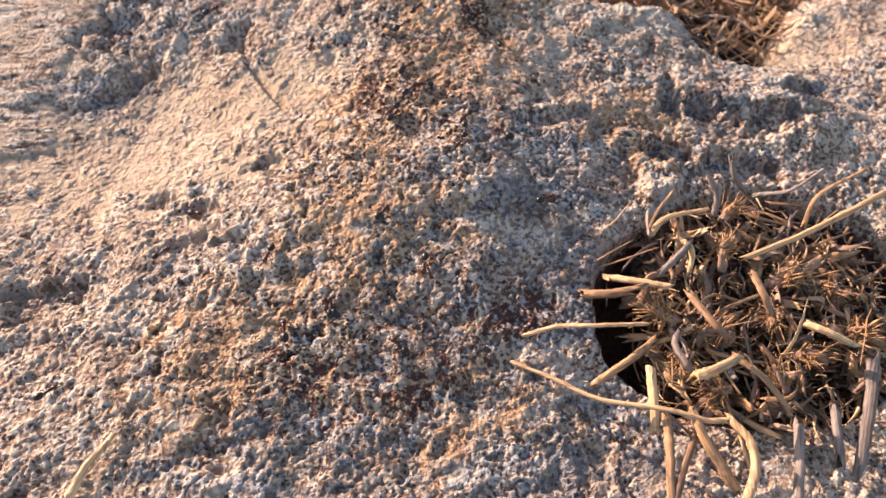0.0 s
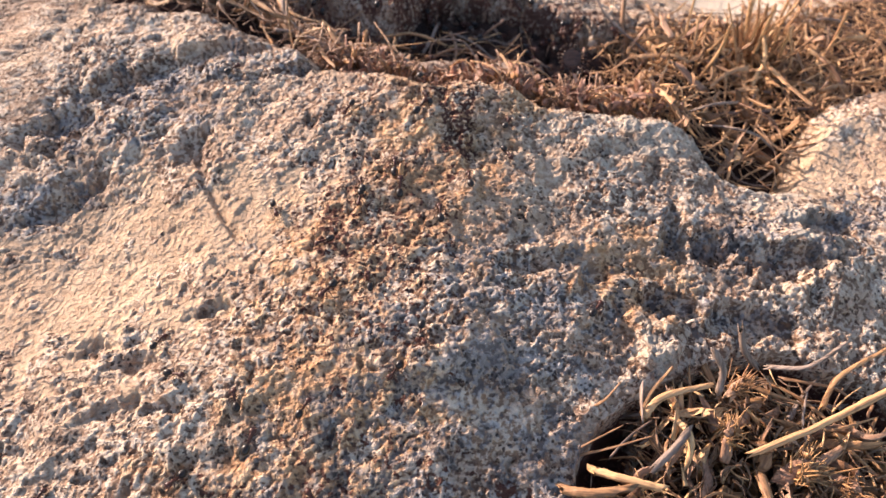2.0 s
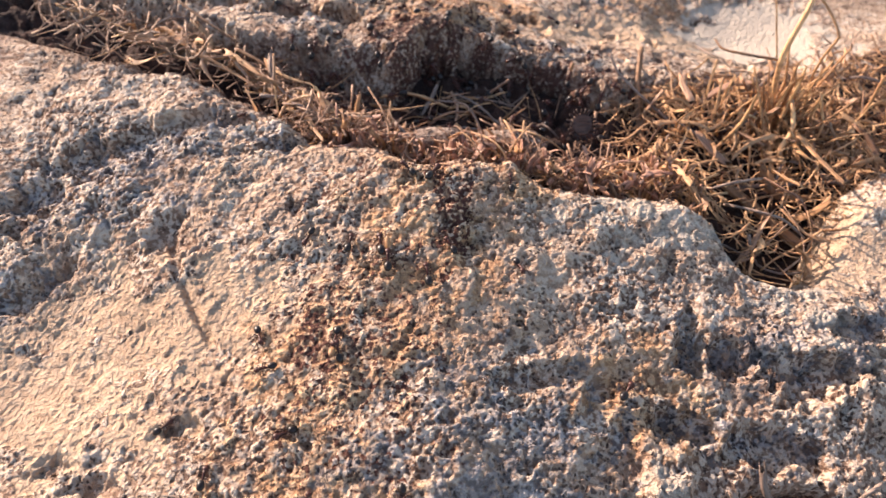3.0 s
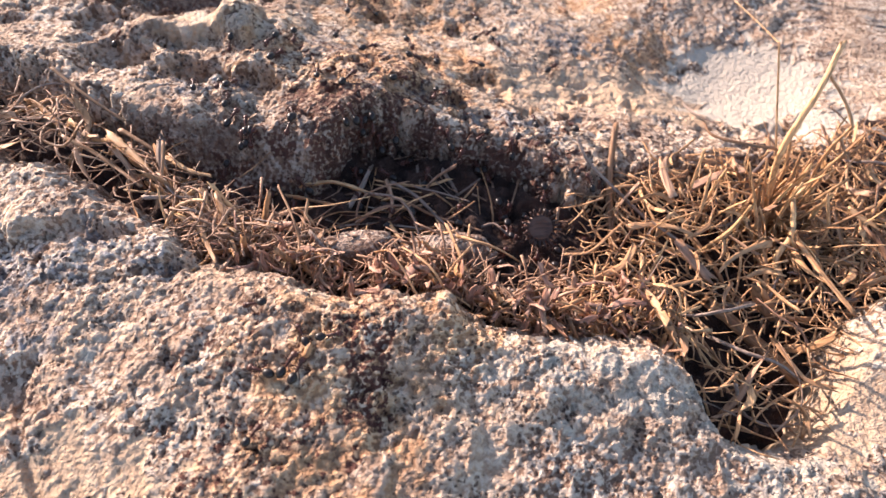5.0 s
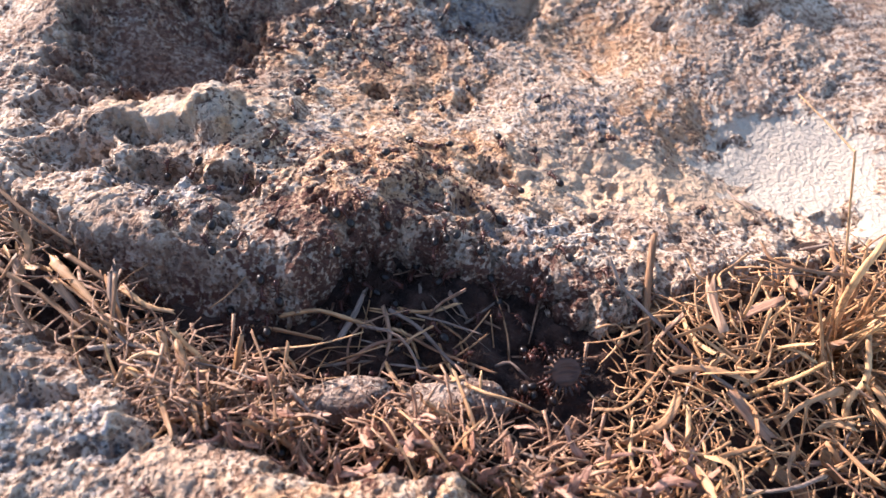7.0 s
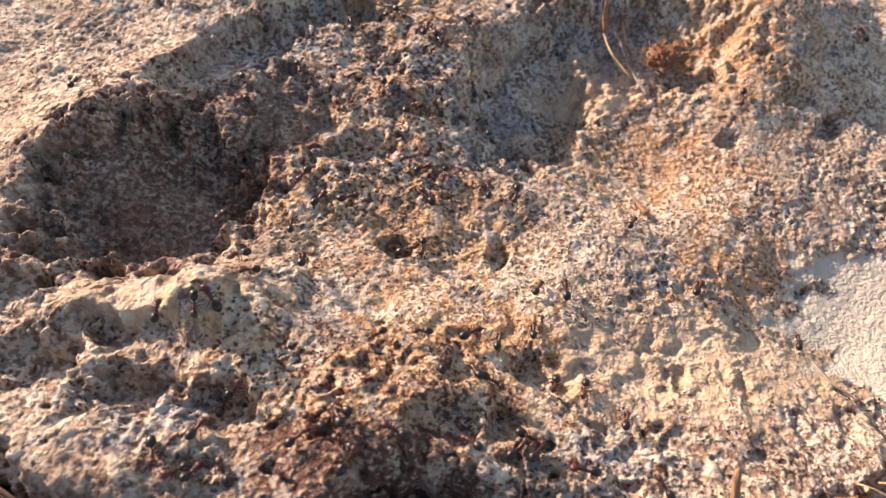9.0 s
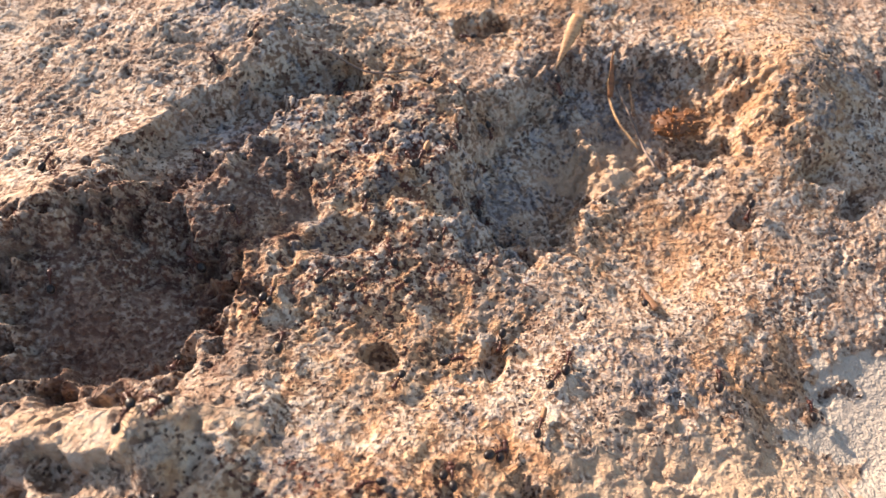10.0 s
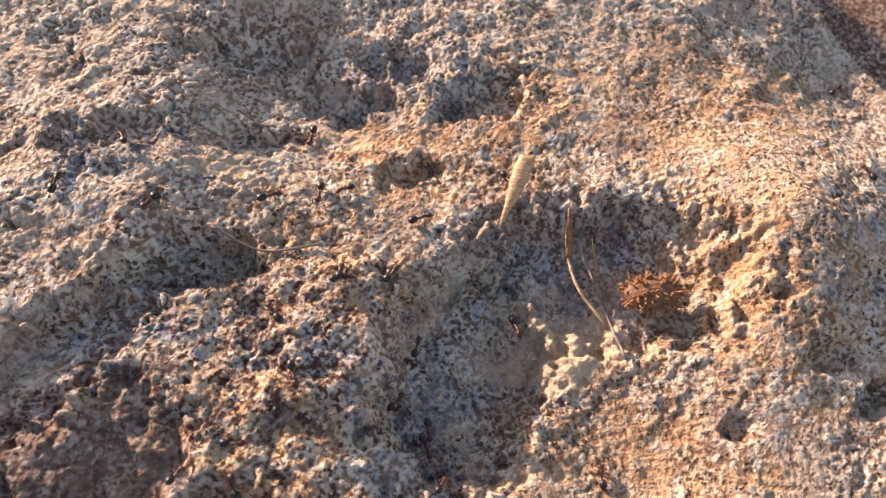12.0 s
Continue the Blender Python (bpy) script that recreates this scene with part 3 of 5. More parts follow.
def tube(bm, points, radius0, radius1, sides=6, flat=1.0, count=10, rng=None, frayed=0.0, twist=0.0):
    """A tapering stem along the points, closed at both ends; flat < 1 makes it a blade."""
    line = glide(points, count)
    side = None
    rings = []
    grooves = [1 + 0.45 * (rng.random() - 0.5) for n in range(sides)] if rng else [1.0] * sides
    swollen = rng.randrange(count * 3) if rng else -1
    for k, p in enumerate(line):
        ahead = (line[min(k + 1, count - 1)] - line[max(k - 1, 0)]).normalized()
        if side is None:
            side = ahead.cross(Vector((0, 0, 1)))
            side = side if side.length > 0.05 else ahead.cross(Vector((1, 0, 0)))
        side = (side - ahead * side.dot(ahead)).normalized()
        if twist:
            side = Matrix.Rotation(twist / count, 3, ahead) @ side
        up = side.cross(ahead)
        r = radius0 + (radius1 - radius0) * k / (count - 1)
        if rng:
            r *= (1 + 0.08 * (rng.random() - 0.5)) * (1.25 if k == swollen else 1)
            p = p + Vector((rng.gauss(0, 0.05 * r), rng.gauss(0, 0.05 * r), rng.gauss(0, 0.05 * r)))
        ring = []
        for n in range(sides):
            a = 2 * math.pi * n / sides
            jag = ahead * (frayed * r * (rng.random() - 0.5)) if rng and frayed and k in (0, count - 1) else Vector()
            ring.append(bm.verts.new(p + (side * (math.cos(a) * r) + up * (math.sin(a) * r * flat)) * grooves[n] + jag))
        rings.append(ring)
    for a, b in zip(rings, rings[1:]):
        for n in range(sides):
            bm.faces.new((a[n], a[(n + 1) % sides], b[(n + 1) % sides], b[n]))
    bm.faces.new(rings[0][::-1])
    bm.faces.new(rings[-1])


def ball(bm, centre, radii, turn=None, segments=10, rings=7):
    m = Matrix.Translation(centre) @ (turn or Matrix()) @ Matrix.Diagonal((*radii, 1))
    return bmesh.ops.create_uvsphere(bm, u_segments=segments, v_segments=rings, radius=1, matrix=m)["verts"]


stem_rng = random.Random(4)


def stem(name, points, radius0, radius1, mat, label, flat=1.0):
    """One stalk, blade or piece of straw, through the given places."""
    centre = sum((Vector(p) for p in points), Vector()) / len(points)
    bm = bmesh.new()
    along = (Vector(points[-1]) - Vector(points[0])).to_track_quat("X", "Z").to_matrix()
    tube(bm, [along.transposed() @ (Vector(p) - centre) for p in points], radius0, radius1, 9, flat, 6 + 5 * len(points), stem_rng, 4.5)
    ob = part(name, bm, mat)
    ob.matrix_world = Matrix.Translation(centre) @ along.to_4x4()
    return tagged(ob, label, "dry grass" if "grass" in name else "straw")


def named_stems():
    stem('straw_stalk', [(0.136, -0.110, 0.026), (0.171, -0.095, 0.028), (0.209, -0.076, 0.032)], 0.0015, 0.0017, GOLD_STRAW, 'long bright golden straw stalk sticking out of the pocket', 0.75)
    stem('straw_stalk', [(0.0345, -0.1444, 0.016), (0.0496, -0.1429, 0.022), (0.065, -0.147, 0.030), (0.087, -0.144, 0.026)], 0.0010, 0.0008, GOLD_STRAW, 'thin golden stem reaching from the pocket over the rock', 0.75)
    stem('straw_stalk', [(0.0293, -0.1554, 0.014), (0.0465, -0.1657, 0.018), (0.0636, -0.1759, 0.021), (0.088, -0.183, 0.027), (0.103, -0.187, 0.026), (0.112, -0.187, 0.026)], 0.0008, 0.0013, GOLD_STRAW, 'long thin orange-brown stem lying across the rock', 0.75)
    stem('straw_stalk', [(0.112, -0.186, 0.026), (0.118, -0.195, 0.026), (0.118, -0.206, 0.025), (0.111, -0.220, 0.024)], 0.0015, 0.0018, GOLD_STRAW, 'bent golden straw stalk hanging out of the pocket', 0.75)
    stem('straw_stalk', [(0.063, -0.169, 0.022), (0.076, -0.161, 0.024), (0.090, -0.150, 0.022)], 0.0015, 0.0017, STRAW, 'pale straw stalk leaning over the pocket rim', 0.75)
    stem('straw_piece', [(0.101, -0.170, 0.030), (0.109, -0.168, 0.032), (0.120, -0.162, 0.031)], 0.0024, 0.0018, GOLD_STRAW, 'split golden straw piece lying on top of the heap', 0.75)
    stem('straw_piece', [(0.061, -0.123, 0.018), (0.072, -0.126, 0.022), (0.086, -0.125, 0.024)], 0.0021, 0.0022, STRAW, 'pale flattened straw piece over the pocket edge', 0.75)
    stem('straw_piece', [(0.075, -0.116, 0.020), (0.085, -0.120, 0.023), (0.102, -0.124, 0.024)], 0.0017, 0.0015, GOLD_STRAW, 'golden broken straw piece in the pocket', 0.75)
    stem('straw_stalk', [(0.098, -0.181, 0.026), (0.102, -0.195, 0.024), (0.111, -0.210, 0.018)], 0.0020, 0.0024, STRAW, 'thick broken straw stalk splayed over the rock', 0.75)
    stem('straw_stalk', [(0.089, -0.183, 0.022), (0.089, -0.195, 0.020), (0.087, -0.216, 0.016)], 0.0018, 0.0017, STRAW, 'upright pale straw stalk below the heap', 0.75)
    stem('straw_stalk', [(0.100, -0.191, 0.020), (0.093, -0.204, 0.018), (0.088, -0.217, 0.016)], 0.0014, 0.0014, STRAW, 'thin straw stalk below the heap', 0.75)
    stem('straw_stalk', [(0.085, -0.167, 0.026), (0.085, -0.180, 0.022), (0.085, -0.188, 0.018)], 0.0020, 0.0018, GOLD_STRAW, 'short brown straw stalk hanging down the rim', 0.75)
    stem('straw_stalk', [(0.144, -0.184, 0.016), (0.141, -0.200, 0.014), (0.136, -0.217, 0.012)], 0.0022, 0.0021, GREY_STRAW, 'grey weathered straw stalk below the heap', 0.75)
    stem('straw_stalk', [(0.186, -0.153, 0.014), (0.178, -0.175, 0.012), (0.166, -0.201, 0.010)], 0.0025, 0.0021, GREY_STRAW, 'grey hollow reed stalk below the heap', 0.75)
    stem('straw_stalk', [(0.162, -0.176, 0.014), (0.158, -0.199, 0.012)], 0.0018, 0.0017, GREY_STRAW, 'grey weathered straw stalk below the heap', 0.75)
    stem('straw_stalk', [(0.107, -0.130, 0.028), (0.113, -0.146, 0.031), (0.119, -0.152, 0.028)], 0.0017, 0.0014, STRAW, 'pale bent straw piece on the heap', 0.75)
    stem('grass_strand', [(0.096, -0.095, 0.022), (0.105, -0.087, 0.026), (0.126, -0.080, 0.024)], 0.0017, 0.0010, GOLD_STRAW, 'curved flat golden blade at the pocket rim', 0.45)
    stem('grass_strand', [(0.096, -0.093, 0.022), (0.100, -0.086, 0.030), (0.107, -0.079, 0.036)], 0.0008, 0.0006, STRAW, 'thin upright blade at the pocket rim', 0.45)
    stem('straw_stalk', [(0.137, -0.062, 0.040), (0.139, -0.069, 0.034), (0.147, -0.073, 0.026)], 0.0015, 0.0013, GREY_STRAW, 'short curved stub standing over the heap', 0.75)
    stem('straw_stalk', [(0.126, -0.071, 0.036), (0.130, -0.076, 0.030), (0.129, -0.083, 0.024)], 0.0015, 0.0015, GREY_STRAW, 'short grey stub standing over the heap', 0.75)
    stem('grass_strand', [(0.152, -0.071, 0.024), (0.166, -0.073, 0.030), (0.183, -0.063, 0.034)], 0.0013, 0.0008, GREY_STRAW, 'curved grey blade above the heap', 0.45)
    stem('grass_strand', [(0.171, -0.088, 0.022), (0.177, -0.078, 0.032), (0.202, -0.064, 0.034)], 0.0012, 0.0008, STRAW, 'arching dry blade above the heap', 0.45)
    stem('grass_strand', [(0.156, -0.076, 0.024), (0.174, -0.080, 0.026), (0.182, -0.083, 0.024)], 0.0009, 0.0007, STRAW, 'thin dry blade above the heap', 0.45)
    stem('grass_strand', [(0.077, -0.092, 0.026), (0.081, -0.090, 0.030), (0.086, -0.085, 0.034)], 0.0006, 0.0003, STRAW, 'thin dry blade tip over the rock', 0.45)
    stem('grass_strand', [(0.063, -0.110, 0.014), (0.074, -0.106, 0.022), (0.087, -0.100, 0.026)], 0.0006, 0.0003, STRAW, 'thin pale blade across the dark gap', 0.45)
    stem('grass_strand', [(0.067, -0.110, 0.016), (0.082, -0.108, 0.022), (0.098, -0.104, 0.026)], 0.0006, 0.0003, STRAW, 'thin pale blade across the dark gap', 0.45)
    stem('straw_stalk', [(0.137, -0.118, 0.028), (0.138, -0.131, 0.030), (0.141, -0.139, 0.026)], 0.0018, 0.0015, STRAW, 'crooked pale straw piece on the heap', 0.75)
    stem('straw_stalk', [(0.140, -0.181, 0.020), (0.130, -0.169, 0.026), (0.121, -0.160, 0.026)], 0.0015, 0.0017, STRAW, 'pale straw stalk in the heap', 0.75)
    stem('straw_piece', [(0.156, -0.143, 0.024), (0.164, -0.148, 0.025), (0.174, -0.152, 0.022)], 0.0021, 0.0017, GOLD_STRAW, 'golden split straw piece on the heap', 0.75)
    stem('straw_stalk', [(0.098, -0.116, 0.024), (0.107, -0.108, 0.026), (0.114, -0.100, 0.024)], 0.0014, 0.0014, GREY_STRAW, 'grey straw piece in the heap', 0.75)
    stem('straw_stalk', [(0.099, -0.148, 0.026), (0.097, -0.154, 0.026), (0.099, -0.163, 0.028), (0.102, -0.167, 0.026)], 0.0015, 0.0015, GREY_STRAW, 'dark weathered stalk in the heap', 0.75)
    stem('grass_strand', [(-0.142, -0.214, 0.018), (-0.138, -0.204, 0.020), (-0.129, -0.193, 0.024)], 0.0024, 0.0014, GOLD_STRAW, 'brown dry leaf lying on the rock', 0.45)
    stem('grass_twig', [(0.173, 0.242, 0.055), (0.181, 0.227, 0.056), (0.187, 0.214, 0.057), (0.188, 0.211, 0.056), (0.194, 0.201, 0.035), (0.199, 0.188, 0.015), (0.207, 0.172, -0.015)], 0.0003, 0.0006, GOLD_STRAW, 'thin bent dry twig standing in the crevice', 0.85)
    stem('grass_stalk', [(0.208, 0.200, 0.070), (0.201, 0.185, 0.055), (0.194, 0.174, 0.030), (0.197, 0.169, 0.005), (0.199, 0.153, -0.020)], 0.0011, 0.0015, GOLD_STRAW, 'tall yellow grass stalk standing in the crevice', 0.85)
    stem('grass_stalk', [(0.206, 0.194, 0.058), (0.215, 0.187, 0.050), (0.221, 0.180, 0.042), (0.221, 0.179, 0.038), (0.218, 0.178, 0.025), (0.218, 0.175, 0.005), (0.221, 0.157, -0.020)], 0.0006, 0.0008, GOLD_STRAW, 'crooked dry grass stalk beside the tall one', 0.85)
    stem('grass_twig', [(0.159, 0.187, 0.030), (0.162, 0.179, 0.030), (0.174, 0.175, 0.030), (0.193, 0.176, 0.026)], 0.0006, 0.0009, STRAW, 'thin forked dry twig', 0.85)
    stem('grass_stalk', [(0.122, 0.197, 0.012), (0.119, 0.170, 0.004), (0.119, 0.149, 0.000), (0.122, 0.120, -0.010)], 0.0013, 0.0017, STRAW, 'upright broken grey-brown stalk in the litter', 0.85)
    stem('grass_strand', [(0.150, 0.171, -0.004), (0.158, 0.153, -0.008), (0.171, 0.129, -0.010), (0.179, 0.120, -0.020)], 0.0013, 0.0010, STRAW, 'pale bent blade in the litter', 0.45)
    stem('grass_stalk', [(0.158, 0.153, -0.006), (0.190, 0.180, -0.004), (0.204, 0.195, 0.000)], 0.0010, 0.0010, GREY_STRAW, 'grey dry stalk leaning in the litter', 0.85)
    stem('grass_strand', [(0.204, 0.143, 0.004), (0.211, 0.120, 0.008), (0.218, 0.100, 0.012)], 0.0014, 0.0011, STRAW, 'pale flat blade leaning on the rock ledge', 0.45)
    stem('dry_stalk', [(0.159, 0.110, -0.002), (0.176, 0.099, -0.008), (0.202, 0.080, -0.018)], 0.0024, 0.0031, STRAW, 'thick brown dry stalk lying in the crevice', 0.85)
    stem('dry_stalk', [(0.171, 0.109, -0.006), (0.194, 0.112, -0.006), (0.232, 0.115, -0.004)], 0.0011, 0.0010, GREY_STRAW, 'grey stick lying across the litter', 0.85)
    stem('grass_twig', [(0.101, 0.179, 0.022), (0.107, 0.170, 0.016), (0.123, 0.158, 0.008), (0.140, 0.146, 0.000)], 0.0007, 0.0008, GREY_STRAW, 'dark thin twig in front of the far rock', 0.85)
    stem('grass_stalk', [(0.193, 0.144, -0.004), (0.193, 0.129, -0.008), (0.193, 0.114, -0.014)], 0.0013, 0.0014, GOLD_STRAW, 'yellow upright stalk in the litter', 0.85)
    stem('grass_stalk', [(0.189, 0.162, 0.004), (0.192, 0.150, -0.004), (0.194, 0.137, -0.012)], 0.0014, 0.0015, GOLD_STRAW, 'yellow upright stalk with a rough sheath', 0.85)
    stem('grass_stalk', [(0.187, 0.180, 0.004), (0.190, 0.166, -0.006), (0.192, 0.150, -0.016)], 0.0013, 0.0013, GREY_STRAW, 'brown upright stalk in the litter', 0.85)
    stem('grass_stalk', [(0.204, 0.121, -0.014), (0.197, 0.133, -0.004), (0.202, 0.142, 0.006), (0.202, 0.155, 0.014)], 0.0015, 0.0011, GOLD_STRAW, 'curved yellow stalk with a ragged node', 0.85)
    stem('grass_strand', [(0.147, 0.094, 0.000), (0.159, 0.084, -0.004), (0.175, 0.069, -0.004)], 0.0008, 0.0005, GOLD_STRAW, 'golden strand hanging over the rock corner', 0.45)
    stem('grass_strand', [(0.148, 0.096, 0.002), (0.153, 0.085, 0.000), (0.165, 0.066, -0.002)], 0.0008, 0.0004, GOLD_STRAW, 'golden strand hanging over the rock corner', 0.45)
    stem('grass_strand', [(0.152, 0.094, 0.000), (0.163, 0.081, -0.004), (0.170, 0.071, -0.004)], 0.0007, 0.0004, STRAW, 'pale strand hanging over the rock corner', 0.45)
    stem('grass_strand', [(0.134, 0.089, 0.012), (0.142, 0.090, 0.006), (0.150, 0.093, 0.002)], 0.0013, 0.0008, GOLD_STRAW, 'short golden blade at the rock corner', 0.45)
    stem('grass_strand', [(0.103, 0.081, 0.020), (0.116, 0.094, 0.014), (0.130, 0.112, 0.008)], 0.0006, 0.0004, STRAW, 'thin pale blade over the rock rim', 0.45)
    stem('grass_strand', [(0.112, 0.083, 0.018), (0.128, 0.098, 0.012), (0.143, 0.114, 0.006)], 0.0006, 0.0004, STRAW, 'thin pale blade over the rock rim', 0.45)
    stem('grass_strand', [(0.094, 0.119, 0.014), (0.105, 0.120, 0.016), (0.116, 0.132, 0.014), (0.122, 0.140, 0.010)], 0.0008, 0.0006, STRAW, 'curly thin dry blade', 0.45)
    stem('grass_stalk', [(-0.086, 0.151, 0.041), (-0.085, 0.141, 0.036), (-0.081, 0.130, 0.028)], 0.0018, 0.0021, GREY_STRAW, 'broken grey-brown stub standing in the crevice', 0.85)
    stem('grass_strand', [(-0.084, 0.147, 0.042), (-0.082, 0.132, 0.038), (-0.081, 0.117, 0.036)], 0.0008, 0.0006, STRAW, 'narrow pale blade beside the stub', 0.45)
    stem('grass_strand', [(-0.113, 0.155, 0.036), (-0.097, 0.143, 0.036), (-0.083, 0.130, 0.034)], 0.0018, 0.0011, GOLD_STRAW, 'golden flat leaf in the litter', 0.45)
    stem('grass_strand', [(-0.108, 0.158, 0.036), (-0.094, 0.151, 0.034), (-0.087, 0.146, 0.032)], 0.0013, 0.0007, STRAW, 'pale dry leaf in the litter', 0.45)
    stem('grass_strand', [(-0.087, 0.149, 0.030), (-0.075, 0.142, 0.030), (-0.065, 0.141, 0.028)], 0.0011, 0.0007, GOLD_STRAW, 'golden dry leaf in the litter', 0.45)
    stem('grass_strand', [(-0.129, 0.148, 0.042), (-0.111, 0.140, 0.040), (-0.089, 0.126, 0.038)], 0.0010, 0.0007, STRAW, 'long dry blade along the rim', 0.45)
    stem('grass_strand', [(-0.144, 0.184, 0.046), (-0.126, 0.172, 0.042), (-0.108, 0.163, 0.036)], 0.0009, 0.0007, STRAW, 'long dry blade in the shade', 0.45)
    stem('grass_stalk', [(-0.037, 0.132, 0.030), (-0.039, 0.125, 0.022), (-0.039, 0.116, 0.016)], 0.0011, 0.0017, STRAW, 'short pale stub in the recess', 0.85)
    stem('grass_strand', [(-0.032, 0.132, 0.036), (-0.023, 0.116, 0.036), (-0.019, 0.106, 0.034), (-0.018, 0.095, 0.034)], 0.0005, 0.0006, STRAW, 'thin white blade standing at the rim', 0.45)
    stem('grass_strand', [(-0.056, 0.124, 0.036), (-0.051, 0.113, 0.034), (-0.043, 0.097, 0.036)], 0.0015, 0.0008, STRAW, 'brown dry leaf at the rim', 0.45)
    stem('grass_strand', [(-0.062, 0.111, 0.036), (-0.056, 0.101, 0.036), (-0.050, 0.092, 0.038)], 0.0015, 0.0008, GOLD_STRAW, 'yellowish dry leaf at the rim', 0.45)
    stem('grass_strand', [(-0.065, 0.129, 0.032), (-0.061, 0.119, 0.030), (-0.057, 0.109, 0.030)], 0.0017, 0.0013, GOLD_STRAW, 'ragged brown leaf sheath', 0.45)
    stem('grass_strand', [(-0.027, 0.133, 0.018), (-0.011, 0.136, 0.018), (0.005, 0.143, 0.016)], 0.0005, 0.0003, GOLD_STRAW, 'thin golden blade lying in the recess', 0.45)
    stem('grass_strand', [(-0.055, 0.147, 0.020), (-0.048, 0.153, 0.022), (-0.042, 0.163, 0.022)], 0.0005, 0.0003, STRAW, 'thin blade leaning on the far rock', 0.45)
    stem('grass_strand', [(0.003, 0.144, 0.006), (0.015, 0.142, 0.006), (0.014, 0.145, 0.008)], 0.0004, 0.0003, GREY_STRAW, 'curly thin blade in the recess', 0.5)
    stem('grass_strand', [(0.014, 0.156, 0.010), (0.026, 0.150, 0.008), (0.040, 0.137, 0.006), (0.056, 0.125, 0.010)], 0.0010, 0.0007, GREY_STRAW, 'dry blade sloping out of the recess', 0.5)
    stem('grass_strand', [(0.021, 0.147, 0.008), (0.035, 0.141, 0.006), (0.057, 0.133, 0.008)], 0.0008, 0.0006, STRAW, 'pale dry blade in the recess', 0.5)
    stem('grass_strand', [(-0.013, 0.132, 0.005), (0.007, 0.135, 0.006), (0.031, 0.134, 0.005)], 0.0006, 0.0005, GREY_STRAW, 'thin blade on the recess floor', 0.5)
    stem('grass_strand', [(-0.006, 0.144, 0.005), (-0.001, 0.153, 0.008), (0.003, 0.163, 0.012)], 0.0015, 0.0010, GREY_STRAW, 'grey leaf lying in the recess', 0.5)
    stem('grass_strand', [(0.025, 0.155, 0.009), (0.037, 0.153, 0.008), (0.051, 0.149, 0.008)], 0.0006, 0.0004, GREY_STRAW, 'thin blade in the recess', 0.5)


named_stems()


# ---- heaps of straw and litter ----
PINK_STRAW = straw_material("pinkish_bract", (0.56, 0.33, 0.23), (0.24, 0.105, 0.065))
BROWN_STRAW = straw_material("brown_stub", (0.46, 0.275, 0.165), (0.2, 0.095, 0.058))
# darker straw for the chaff, standing in for shade between the heap's pieces
DARK_STRAW = straw_material("gap_shade_straw", (0.27, 0.15, 0.08), (0.06, 0.03, 0.02))

def piece_mesh(name, length, radius, bend, flat, mat, rng, sides=6):
    bm = bmesh.new()
    pts = [Vector((length * (k / 3 - 0.5), bend * length * math.sin(math.pi * k / 3) * (1 if k < 2 else 0.8), bend * 0.6 * length * (rng.random() - 0.5))) for k in range(4)]
    tube(bm, pts, radius, radius * rng.uniform(0.45, 1.0), sides, flat, 9, rng, 5.0, rng.choice((0, 0, 1.5, -1.5)))
    me = bpy.data.meshes.new(name)
    bm.to_mesh(me)
    bm.free()
    me.polygons.foreach_set("use_smooth", np.ones(len(me.polygons), bool))
    me.materials.append(mat)
    return me


def heap():
    """The heap of broken straw in the pocket of the near slab."""
    rng = random.Random(11)
    kinds = [piece_mesh("straw_piece", rng.uniform(0.010, 0.040), rng.uniform(0.0006, 0.0019), rng.choice((0.02, 0.05, 0.12, 0.25)), rng.choice((0.25, 0.5, 0.9)), rng.choice((STRAW, STRAW, GREY_STRAW, GOLD_STRAW)), rng, 8)
             for _ in range(44)]
    made = 0
    while made < 299:
        a, r = rng.uniform(0, 2 * math.pi), math.sqrt(rng.random())
        x, y = 0.146 + 0.074 * r * math.cos(a), -0.132 + 0.066 * r * math.sin(a)
        layer = made / 290
        z = float(near_lie(np.array(x), np.array(y))) - 0.030 + 0.034 * layer + 0.007 * (1 - r) * layer
        if (r > 0.8 and layer < 0.4) or (x < 0.09 + 0.022 * rng.random() and y < -0.09 and rng.random() < 0.9):
            made += 0.2
            continue
        ob = new("straw_piece", rng.choice(kinds))
        ob.matrix_world = pose(x, y, z, rng.uniform(0, 360), rng.gauss(0, 14), rng.uniform(0, 360))
        tagged(ob, "broken weathered straw piece in a heap in the rock pocket", "straw", "straw heap in the rock pocket")
        made += 1


heap()


